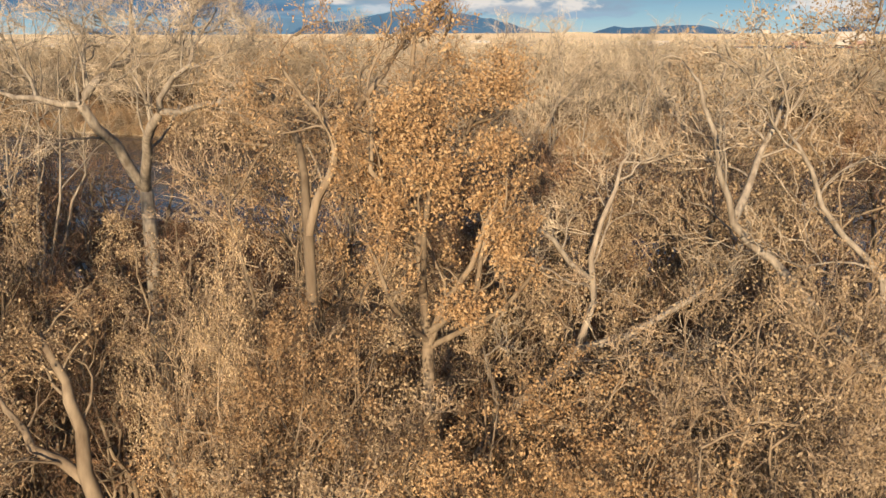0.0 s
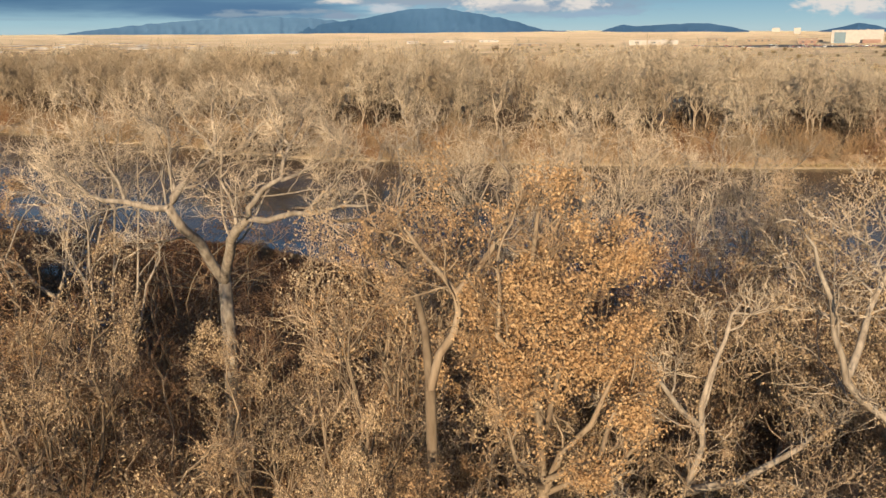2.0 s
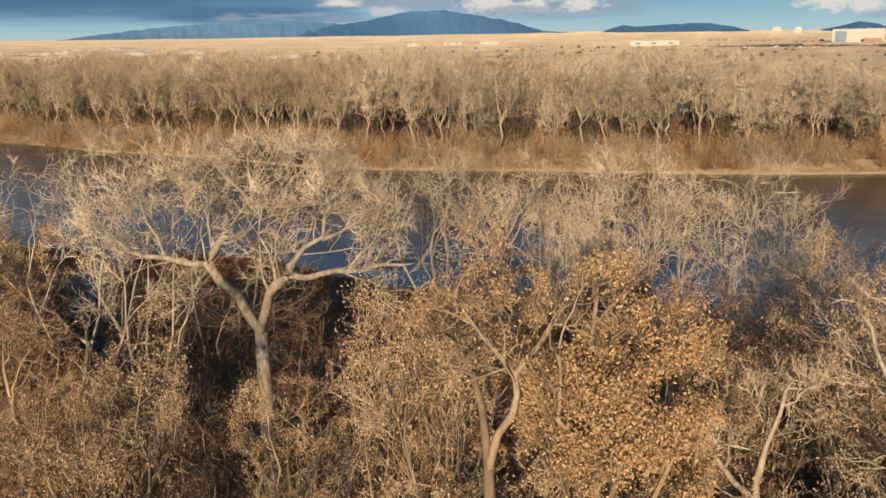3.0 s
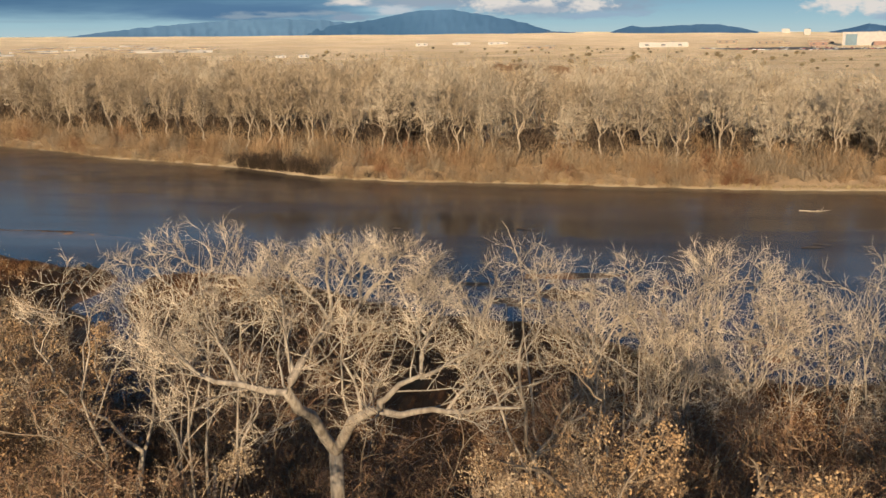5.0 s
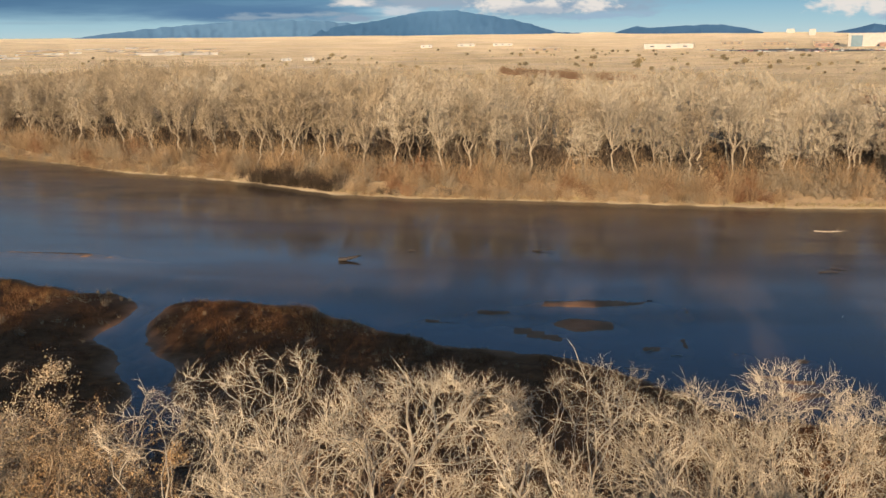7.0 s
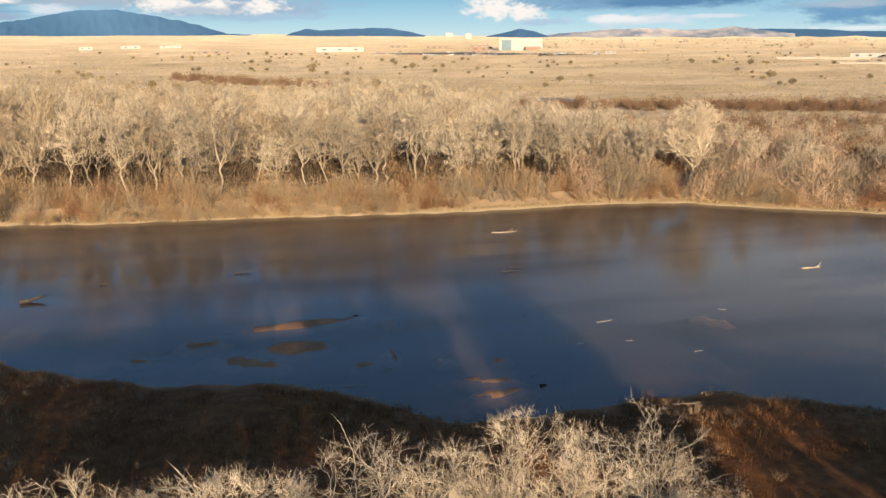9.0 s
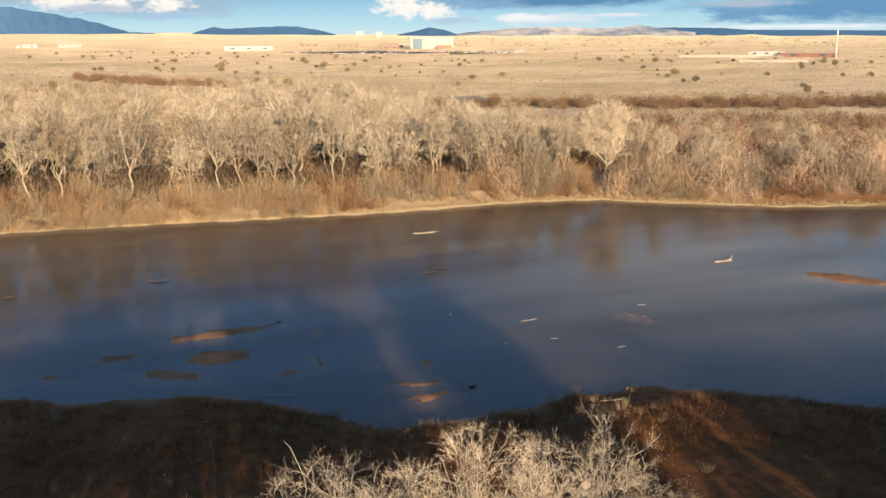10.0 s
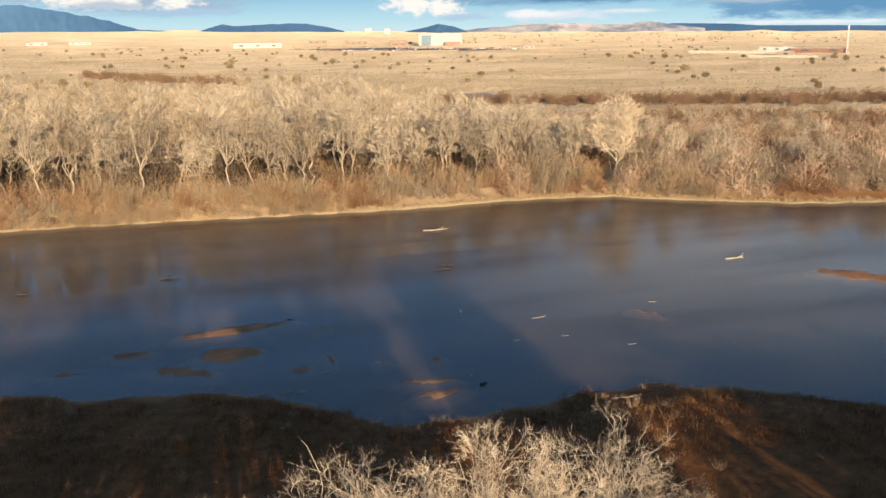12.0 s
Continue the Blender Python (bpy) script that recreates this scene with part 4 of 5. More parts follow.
def near_bank():
    grass, brush = [], []
    tries = 0
    while len(grass) < 5200 and tries < 30000:
        tries += 1
        x = rng_near.uniform(-75, 75)
        y = near_edge(x) - 0.4 - 38 * rng_near.random() ** 1.3
        if y < 20 or z_at(x, y) < 0.35 or noise.noise((x * 0.11, y * 0.16, 9)) < -0.22:
            continue
        grass.append((x, y, rng_near.uniform(0.3, 0.9), tries))
    while len(brush) < 60:
        x = rng_near.uniform(-70, 60)
        y = near_edge(x) - 1.0 - 34 * rng_near.random()
        if y < 22 or z_at(x, y) < 0.4 or noise.noise((x * 0.09, y * 0.12, 2)) < 0.02:
            continue
        brush.append((x, y, rng_near.uniform(0.12, 0.26), len(brush)))
    # rust tufts paint patches of sun onto the shaded bank
    rust = []
    while len(rust) < 1500:
        x = rng_near.uniform(-70, 62)
        y = near_edge(x) - 0.3 - 26 * rng_near.random() ** 1.6
        if y < 22 or z_at(x, y) < 0.25 or noise.noise((x * 0.10, y * 0.13, 5)) < 0.14:
            continue
        rust.append((x, y, rng_near.uniform(0.3, 0.9), len(rust)))
    pale = []
    while len(pale) < 800:
        x = rng_near.uniform(-55, 62)
        y = near_edge(x) - 0.3 - 13 * rng_near.random() ** 2.2
        if z_at(x, y) > 0.2 and noise.noise((x * 0.16, y * 0.2, 17)) > -0.05:
            pale.append((x, y, rng_near.uniform(0.25, 0.7), len(pale)))
    scatter("pale_bank_weeds", [tuft(560 + i, 16, 1.0, 0.35, 0.014) for i in range(4)], pale, STRAW, "pale dry weeds standing along the near bank", "weeds")
    scatter("rust_bank_grass", BANK_TUFT, rust, SUNLIT_GRASS, "rust orange grass painting sunlit patches on the near bank", "grass")
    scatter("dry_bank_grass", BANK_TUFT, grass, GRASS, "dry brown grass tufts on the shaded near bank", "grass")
    scatter("bank_brush", WILLOW, brush, BROWN_TWIG, "low brown brush on the shaded near bank", "bushes")


near_bank()


def stick_mesh(seed, length, r, mat, forks=2):
    rng = np.random.default_rng(seed)
    w = Wood()
    line = limb_line(rng, (-length / 2, 0, r * 0.7), (1, 0, 0.02), length, 6, 0.10, 0.0)
    line[:, 2] = np.abs(line[:, 2]) * 0.5 + r * 0.5
    w.tube(line, np.linspace(r, r * 0.4, len(line)), 6)
    for _ in range(forks):
        i = int(rng.integers(1, 5))
        d = (rng.uniform(0.2, 1), rng.choice((-1, 1)) * rng.uniform(0.4, 1), rng.uniform(0.1, 0.5))
        b = limb_line(rng, line[i], d, length * rng.uniform(0.2, 0.4), 4, 0.15, 0.0)
        w.tube(b, np.linspace(r * 0.6, r * 0.2, len(b)), 5)
    return w.mesh("driftwood", mat)


# bleached and dark logs stranded in the shallows: x, y, length, turn, thickness
PALE_LOGS = ((35.1, 121.8, 4.2, -8, 0.22), (67.0, 92.5, 3.4, 5, 0.28), (32.9, 78.5, 1.9, 3, 0.09), (25.7, 83.1, 1.2, 80, 0.06), (38.0, 68.3, 1.0, 4, 0.08), (46.8, 79.5, 0.9, -10, 0.08))
SMALL_LOGS = ((6.9, 71.4, 1.0, 20, 0.11), (8.9, 70.6, 1.0, 5, 0.10), (32.9, 72.4, 0.8, -30, 0.06), (5.6, 66.9, 2.6, -12, 0.07), (28.0, 72.8, 0.7, 0, 0.05), (21.0, 66.0, 0.7, 30, 0.06), (15.8, 66.5, 0.8, 60, 0.07), (-1.0, 61.5, 1.6, -20, 0.06), (6.2, 64.0, 1.5, -15, 0.07), (2.6, 66.9, 1.8, 12, 0.06), (16.4, 56.0, 2.2, 30, 0.09), (17.6, 56.6, 1.6, -25, 0.07), (26.6, 58.2, 1.8, 15, 0.08), (30.5, 56.5, 2.4, -10, 0.08), (24.0, 57.2, 1.4, 40, 0.06))
DARK_LOGS = ((-26.7, 99.6, 3.0, 4, 0.28), (-3.4, 107.0, 3.0, 3, 0.10), (-20.0, 105.5, 1.2, 8, 0.14), (29.1, 99.8, 2.6, 10, 0.10), (30.5, 101.5, 2.0, -20, 0.08), (21.1, 63.7, 0.7, 30, 0.12), (8.0, 86.5, 0.6, 0, 0.08))
for i, (x, y, L, turn, r) in enumerate(PALE_LOGS + SMALL_LOGS):
    ob = tagged(new("driftwood", stick_mesh(600 + i, L, r * 0.42, DEADWOOD, 2 if L > 1.1 else 1)), "bleached driftwood log stranded in shallow water", "driftwood", "stranded driftwood")
    ob.matrix_world = pose(x, y, max(0.0, z_at(x, y)) - 0.02, 0, 0, turn)
for i, (x, y, L, turn, r) in enumerate(DARK_LOGS):
    ob = tagged(new("driftwood", stick_mesh(650 + i, L, r, WETWOOD, 2)), "dark wet snag in the river", "driftwood", "stranded driftwood")
    ob.matrix_world = pose(x, y, max(0.0, z_at(x, y)) - 0.02, 0, 0, turn)

# ---------------------------------------------------------------- near woods
NEAR_BARE = [tree_meshes(700 + s, 16.5, wide, deep, rad, bare_spec(), BARK, TWIG, lean=0.15, mains=(4, 6)) for s, (wide, deep, rad) in enumerate(((2.2, 2.5, 0.08), (2.0, 2.6, 0.075), (2.4, 2.4, 0.085), (1.8, 2.8, 0.07), (2.2, 2.3, 0.08)))]
NEAR_TAN = [tree_meshes(720 + s, 16, wide, deep, rad, near_spec(0.95), BROWN_BARK, TAN_BRANCH, LEAF_TAN, 0.044, 7.5, lean=0.15) for s, (wide, deep, rad) in enumerate(((2.2, 3.4, 0.09), (2.0, 3.2, 0.085), (2.5, 3.6, 0.095)))]
NEAR_BROWN = [tree_meshes(760 + s, 14, wide, deep, rad, near_spec(1.0), BROWN_BARK, DUSKY_TWIG, LEAF_BROWN, 0.055, 1.3, lean=0.1) for s, (wide, deep, rad) in enumerate(((2.5, 4.4, 0.11), (2.2, 4.0, 0.10)))]
NEAR_ORANGE = [tree_meshes(740 + s, 16, wide, deep, rad, near_spec(0.85), BROWN_BARK, BROWN_TWIG, LEAF_ORANGE, 0.046, 14.0, lean=0.1) for s, (wide, deep, rad) in enumerate(((2.1, 2.8, 0.09), (1.8, 2.8, 0.085)))]

ROOTS = {}


def plant(kind, k, x, y, top, turn, wide=1.0):
    """Stands one near tree with its crown's top at a given height."""
    sets = {"bare": (NEAR_BARE, "bare pale cottonwood with many fine twigs", "tree"), "brown": (NEAR_BROWN, "young dusky cottonwood of bare mauve twigs and few leaves", "tree"), "tan": (NEAR_TAN, "cottonwood holding dry tan leaves", "tree"), "orange": (NEAR_ORANGE, "cottonwood with dense orange brown dry leaves", "tree")}
    meshes, label, cat = sets[kind]
    k %= len(meshes)
    if (kind, k) in ROOTS:
        full, cx, cy = ROOTS[(kind, k)][1:]
    else:
        co = np.empty(len(meshes[k][1].vertices) * 3)
        meshes[k][1].vertices.foreach_get("co", co)
        co = co.reshape(-1, 3)
        full = float(np.percentile(co[:, 2], 99.93))
        cx, cy = (float(v) for v in co[co[:, 2] > full - 3.0][:, :2].mean(0))
    z = z_at(x, y)
    s = (top - z) / full
    a = radians(turn)
    x -= s * wide * (cx * math.cos(a) - cy * math.sin(a))
    y -= s * wide * (cx * math.sin(a) + cy * math.cos(a))
    m = pose(x, y, z, 0, 0, turn) @ Matrix.Diagonal((s * wide, s * wide, s, 1))
    if (kind, k) not in ROOTS:
        r = make_tree("cottonwood_tree", meshes[k], label, cat, "near bank woods")
        ROOTS[(kind, k)] = (r, full, cx, cy)
    else:
        r = copy_thing(ROOTS[(kind, k)][0], pose(0, 0, 0))
    r.matrix_world = m


# front row along the bank: kind, shape, x, y, top, breadth
FRONT = (("bare", 0, -8.3, 16.4, 19.2, 1.05), ("bare", 1, -6.5, 15.7, 19.8, 0.9), ("bare", 2, 0.7, 17.5, 19.15, 1.0), ("bare", 3, 2.4, 17.6, 19.0, 0.95), ("bare", 1, 3.7, 17.6, 18.2, 0.6), ("bare", 4, 5.1, 18.1, 19.1, 0.95), ("bare", 0, 7.7, 18.4, 18.9, 0.9), ("tan", 2, 9.8, 18.0, 17.0, 0.7))
SECOND = (("orange", 0, -10.8, 15.4, 18.3, 1.0), ("tan", 1, -12.6, 15.4, 18.7, 1.0), ("brown", 0, 6.9, 16.4, 16.4, 1.0), ("tan", 2, -15.0, 16.4, 18.0, 1.1), ("brown", 1, 2.6, 16.2, 16.2, 1.0), ("brown", 0, 4.9, 16.6, 16.6, 1.0), ("tan", 0, 9.0, 16.2, 16.4, 0.9), ("tan", 0, -12.4, 13.8, 18.6, 1.0), ("bare", 3, -13.6, 15.6, 18.5, 1.0), ("bare", 2, -11.4, 16.2, 17.6, 0.9), ("bare", 2, 4.2, 17.4, 18.3, 0.85), ("bare", 1, 6.5, 17.8, 18.3, 0.9), ("bare", 3, 8.7, 17.6, 17.9, 0.9),
         ("orange", 1, -11.6, 16.2, 18.5, 1.1), ("tan", 0, -13.6, 16.4, 18.9, 1.2), ("brown", 0, -10.6, 14.4, 17.5, 1.1), ("brown", 1, -12.2, 14.4, 17.8, 1.1))
for i, (kind, k, x, y, top, wide) in enumerate(FRONT + SECOND):
    plant(kind, k, x, y, top, 67 * i, wide)
# leafy trees that the camera rises past
plant("orange", 1, 1.5, 11.2, 18.45, 130, 0.95)
plant("tan", 1, 0.9, 9.4, 18.4, 140, 0.85)
plant("orange", 1, 2.7, 6.6, 15.9, 60, 0.8)
plant("orange", 0, 2.0, 6.9, 15.6, 200, 0.9)
plant("tan", 2, 10.4, 9.8, 19.8, 10, 0.9)
plant("tan", 0, 7.6, 11.6, 18.2, 80, 0.9)
plant("tan", 0, -4.6, 10.4, 17.2, 40, 0.9)
plant("tan", 0, 7.0, 6.0, 15.9, 15, 0.85)
plant("tan", 1, 8.3, 6.4, 16.2, 95, 0.85)
plant("tan", 2, 7.6, 4.6, 15.2, 175, 0.8)
plant("tan", 0, 9.3, 5.7, 15.7, 230, 0.85)
# a lower storey of leafy trees between them
LOWER_FRONT = ((1.3, 6.4, 16.3), (4.4, 5.4, 15), (7.6, 5.8, 15.4), (-3.2, 6.4, 15.6), (-6.4, 8.4, 15.8), (6.2, 12.4, 16), (-1.8, 12.2, 15.4), (-6.6, 12.8, 15.2), (-9.6, 13.4, 15.8), (-12.6, 14, 15.4), (4.4, 14.2, 15), (9.6, 13.6, 16), (12.4, 10.8, 16.4), (0.4, 14.6, 14), (-7.4, 15.8, 13.6), (7.2, 15, 14.6), (1.8, 7, 14.8), (9.8, 6.6, 16), (3.2, 9.8, 16), (6, 7.2, 14.4), (-5.2, 5.2, 14.4))
LOWER_BACK = ((-11.2, 15.4, 16.6), (-9.6, 14.6, 15.8), (-12.8, 13.2, 16), (-10.6, 12.2, 14.8), (3, 15, 15), (5.8, 14.4, 15.2), (8.4, 14.6, 15.6), (10.6, 16, 16), (1.6, 16.4, 14.6), (2.8, 6.2, 15.2), (5.4, 6.6, 15.4), (7, 8, 15.6), (8.8, 8.8, 15.8), (-4.4, 7.4, 15), (4.8, 9.6, 15.4), (1.4, 9, 14.8), (6.6, 5, 15.2), (3.4, 4.6, 14.8), (8.8, 11, 15.8))
for i, (x, y, top) in enumerate(LOWER_FRONT + LOWER_BACK):
    plant("orange" if i % 3 == 1 else "tan", i, x, y, top, 97 * i, 0.5 if i == 0 else 0.92)

BROWN_SLOPE = ((-13.5, 13.0, 14.6), (-11.6, 14.8, 15.4), (-8.8, 14.6, 14.6), (-6.2, 15.2, 13.4), (-4.6, 13.6, 12.5), (-5.0, 17.4, 13.4), (-2.4, 17.6, 14.4), (-1.2, 15.8, 13.6), (0.6, 18.0, 15.0), (-0.6, 13.4, 13.2), (2.0, 14.6, 14.0), (3.8, 16.2, 14.6), (5.8, 17.2, 15.0),
         (7.6, 16.8, 14.8), (4.8, 12.6, 14.0), (7.0, 13.2, 14.4), (9.4, 15.0, 14.8), (11.2, 14.0, 15.2), (10.6, 11.6, 15.0), (8.4, 18.2, 14.6), (-15.4, 14.6, 15.2), (1.2, 11.0, 13.4), (-7.6, 11.2, 13.8), (2.8, 17.8, 15.4), (12.8, 15.2, 15.0), (-3.9, 14.2, 14.6), (-2.8, 14.1, 14.5))
BROWN_TALL = ((-11.8, 13.0, 16.8), (-10.2, 13.4, 16.4), (-8.6, 13.0, 16.6), (-7.2, 13.6, 15.4), (-9.4, 11.4, 16.0), (-13.6, 12.4, 17.0), (-6.6, 12.2, 15.6),
         (3.6, 14.2, 15.8), (5.2, 14.4, 16.2), (6.8, 14.2, 16.4), (8.2, 13.8, 16.4), (9.8, 14.2, 16.8), (4.4, 15.6, 16.0), (7.4, 15.6, 16.4), (11.6, 12.6, 16.8), (2.2, 15.4, 15.4), (-5.2, 12.4, 12.5))
for i, (x, y, top) in enumerate(BROWN_SLOPE + BROWN_TALL):
    plant("brown", i, x, y, top, 83 * i, 1.1)
# and a thick belt of them on the slope towards the open bank
for i in range(36):
    x = -15 + 28 * ((i * 0.618) % 1.0)
    if 5.5 < x < 11:
        continue
    plant("brown", i, x, 18.8 + 4.4 * ((i * 0.37) % 1.0), (12.0 if -5.5 < x < 1.5 else 13.8) + 2.2 * ((i * 0.53) % 1.0), 71 * i, 1.3)

# trees further west, added to block the sun from the left bank
for i in range(24):
    plant("brown", i, -26.0 + 16.0 * ((i * 0.618) % 1.0), 17.5 + 5.0 * ((i * 0.37) % 1.0), 14.0 + 2.0 * ((i * 0.53) % 1.0), 71 * i, 1.3)

# more of the same woods to both sides and behind
fill = []
while len(fill) < 130:
    x, y = rng_near.uniform(-105, 62), rng_near.uniform(-48, 22)
    edge = float(np.interp(x, (-100, -30, -18, 13, 16, 24, 25.5, 62), (30, 22, 18, 16, 9, 7, -7, -12)))
    if y > edge or (-18 < x < 15 and -9 < y) or (11 < x < 20 and -9 < y) or any(math.hypot(x - a, y - b) < 3.4 for a, b in fill):
        continue
    fill.append((x, y))
for i in range(40):
    fill.append((rng_near.uniform(28, 66), rng_near.uniform(-15, -6)))
side_places = [(x, y, 0.9 if x < 20 else 0.76, i) for i, (x, y) in enumerate(fill)] + [(19.5 + 4.5 * ((i * 0.618) % 1.0), 1 + 8 * ((i * 0.37) % 1.0), 1.08, i) for i in range(24)]
scatter("near_side_woods", FAR_SOFT, side_places, FAR_TWIG, "bare pale cottonwoods of the near bank woods", "woods")


# trees whose boughs can be told apart, bough by bough
def bough_tree(seed, base, boughs, env, spec, twig, label, foot=0.28, leaf=None, leaf_many=1.0, bark=None):
    """boughs: points in the world, thickness at both ends; the trunk rises to the first bough's first point."""
    rng = np.random.default_rng(seed)
    origin = np.array((base[0], base[1], z_at(*base)))
    trunk, leaf_at = Wood(), ([] if leaf else None)
    env = (np.array(env[0]) - origin, np.array(env[1]))
    top = np.array(boughs[0][0][0]) - origin
    stem = np.linspace(0, 1, 9)[:, None] * (top - (0, 0, -0.3)) + (0, 0, -0.3)
    stem[1:-1] += rng.normal(size=(7, 3)) * (0.07, 0.07, 0.0)
    r_top = boughs[0][1] * 1.15
    trunk.tube(np.vstack((stem, top + (0, 0, r_top))), np.append(np.linspace(foot, r_top, 9), r_top * 0.8), 9)
    limbs = []
    for points, r0, r1 in boughs:
        pts = [np.array(p, float) - origin for p in points]
        line = [pts[0]]
        for a, b in zip(pts[:-1], pts[1:]):
            line += [a + (b - a) * 0.5 + rng.normal(size=3) * 0.05, b]
        line = np.array(line)
        bough, crown = Wood(), Wood()
        bough.tube(line, np.linspace(r0, r1, len(line)), 7)
        branch_out(rng, line, r0 * 0.45, 0, spec, bough, crown, leaf_at, env)
        limbs.append((bough.mesh("bough", bark or BARK), crown.mesh("twig_spray", twig, False) if crown.count else None))
    meshes = [trunk.mesh("trunk", bark or BARK)]
    if leaf:
        meshes.append(leaf_mesh(rng, leaf_at, leaf_many * 1.6, 0.045, leaf))
    root = make_tree("cottonwood_tree", meshes, label, "tree", "near bank woods")
    for limb, twigs in limbs:
        ob = part("bough", limb, root)
        if twigs:
            tagged(part("twig_spray", twigs, ob), "fine pale twigs of the bough", kind="stuff")
    root.matrix_world = pose(*origin)


def side_boughs(sides):
    """Thin boughs, each from a point of a main bough along a slightly arching line."""
    return tuple((((x, y, z), (x + 0.52 * dx, y + 0.44 * dy, z + 0.47 * dz), (x + dx, y + dy, z + dz)), r, r * 0.32) for (x, y, z), dx, dy, dz, r in sides)


F = (-3.41, 14.94, 15.17)
BEND, ELBOW = (-3.8, 13.3, 17.12), (-2.0, 12.9, 17.04)
# where a side bough starts, how far it goes, how thick it is
FORK_SIDES = (((-3.72, 13.5, 17.4), -0.58, 1.1, 1.5, 0.05), ((-1.2, 12.5, 17.85), 1.1, 0.7, 0.55, 0.04), ((-4.72, 13.3, 17.25), -0.98, 0.9, 1.35, 0.04),
              ((-2.95, 15.6, 18.15), 1, 0, 1.15, 0.045), ((-3.3, 14.6, 18.05), -1.3, 0.9, 1.2, 0.045), ((-3.3, 14.6, 18.05), -0.3, 0.8, 1.65, 0.045),
              ((-3.25, 16.9, 18.25), -1.05, 0.3, 1.15, 0.035), ((-1.12, 12.9, 18.45), -0.78, 0.9, 0.85, 0.035), ((-0.78, 12.65, 17.2), 0.88, 0.55, 1.1, 0.035),
              ((-2.45, 13.4, 16.7), -0.25, 0.1, 1.4, 0.04))
bough_tree(31, (-3.15, 15.2), ((((F), (-3.62, 14.2, 16.25), BEND, (-3.72, 13.5, 17.4), (-3.5, 14.0, 17.85)), 0.125, 0.07),
                               ((BEND, (-4.72, 13.3, 17.25), (-5.6, 13.4, 17.4), (-6.4, 13.9, 17.9)), 0.075, 0.025),
                               (((-3.5, 14.0, 17.85), (-3.3, 14.6, 18.05), (-2.95, 15.6, 18.15), (-3.25, 16.9, 18.25), (-3.15, 17.3, 18.75)), 0.065, 0.02),
                               (((F), (-2.9, 14.1, 16.1), (-2.45, 13.4, 16.7), ELBOW), 0.12, 0.085),
                               ((ELBOW, (-1.36, 12.8, 17.1), (-0.78, 12.65, 17.2), (-0.05, 12.4, 17.42), (0.6, 12.4, 17.45)), 0.07, 0.022),
                               ((ELBOW, (-1.85, 12.7, 17.35), (-1.18, 12.5, 17.9), (-1.12, 12.9, 18.45), (-1.0, 13.6, 18.95)), 0.068, 0.018)) + side_boughs(FORK_SIDES),
           ((-2.9, 14.5, 17.6), (4.1, 3.4, 2.1)), bare_spec(), TWIG, "forked bare cottonwood with pale arching boughs")
bough_tree(32, (3.4, 8.2), ((((4.1, 8.3, 12.0), (4.6, 8.4, 12.9), (5.3, 8.4, 13.7), (5.75, 8.4, 14.2), (5.9, 8.4, 15.5), (6.2, 8.6, 16.4), (6.5, 8.8, 17.0)), 0.085, 0.02), (((4.6, 8.4, 12.9), (4.7, 8.2, 13.6), (4.5, 8.0, 14.4)), 0.06, 0.02),
                            (((5.75, 8.4, 14.2), (6.4, 8.2, 14.5), (7.2, 8.3, 15.0), (7.8, 8.6, 15.4)), 0.07, 0.02), (((5.9, 8.4, 15.2), (5.4, 8.6, 15.7), (5.0, 8.8, 16.0)), 0.05, 0.02)),
           ((6.0, 8.5, 15.4), (1.9, 1.9, 2.0)), near_spec(0.95), TWIG, "leaning grey cottonwood with a tangle of bare twigs", 0.14)
bough_tree(33, (10.2, 7.6), ((((9.6, 7.9, 14.2), (9.0, 8.0, 14.7), (8.1, 8.0, 15.65), (7.6, 8.0, 16.1), (7.4, 8.0, 16.7), (7.2, 8.2, 17.5), (6.9, 8.4, 18.1)), 0.075, 0.02), (((9.6, 7.9, 14.2), (9.45, 8.0, 15.4), (9.0, 8.2, 15.9), (8.6, 8.4, 16.7), (8.2, 8.6, 17.3)), 0.06, 0.02),
                             (((7.6, 8.0, 16.1), (8.0, 8.6, 16.9), (8.4, 9.0, 17.8)), 0.06, 0.02)),
           ((8.2, 8.5, 16.9), (2.2, 2.0, 2.2)), near_spec(0.9), TWIG, "pale leaning cottonwood with a few tan leaves", 0.11, LEAF_TAN, 2.4)
bough_tree(34, (2.2, 7.7), ((((2.3, 7.6, 15.9), (2.2, 7.9, 16.6), (1.85, 8.6, 17.2), (1.45, 9.2, 17.5), (0.9, 9.8, 17.7), (0.2, 10.3, 17.6)), 0.065, 0.02), (((2.3, 7.6, 15.9), (2.62, 7.6, 16.7), (2.64, 7.7, 17.2), (2.2, 8.0, 17.6), (1.8, 8.2, 18.1)), 0.065, 0.02), (((2.64, 7.7, 17.2), (3.2, 8.2, 17.9), (3.6, 8.6, 18.6)), 0.05, 0.02)),
           ((2.6, 8.1, 17.2), (1.9, 1.8, 1.8)), near_spec(0.9), BROWN_TWIG, "cottonwood with a pale crooked fork and orange leaves", 0.08, LEAF_ORANGE, 1.8, BROWN_BARK)
bough_tree(35, (-0.2, 6.6), ((((-0.3, 6.5, 12.6), (-0.4, 6.5, 13.6), (-0.6, 6.6, 14.2), (-1.0, 6.8, 14.8)), 0.11, 0.04), (((-0.3, 6.5, 12.6), (-0.65, 6.4, 13.2), (-1.1, 6.4, 13.6), (-1.6, 6.6, 14.1)), 0.09, 0.03)),
           ((-0.9, 6.7, 14.2), (1.7, 1.5, 1.3)), near_spec(0.9), BROWN_TWIG, "low forked cottonwood with sparse tan leaves", 0.15, LEAF_TAN, 1.0, BROWN_BARK)
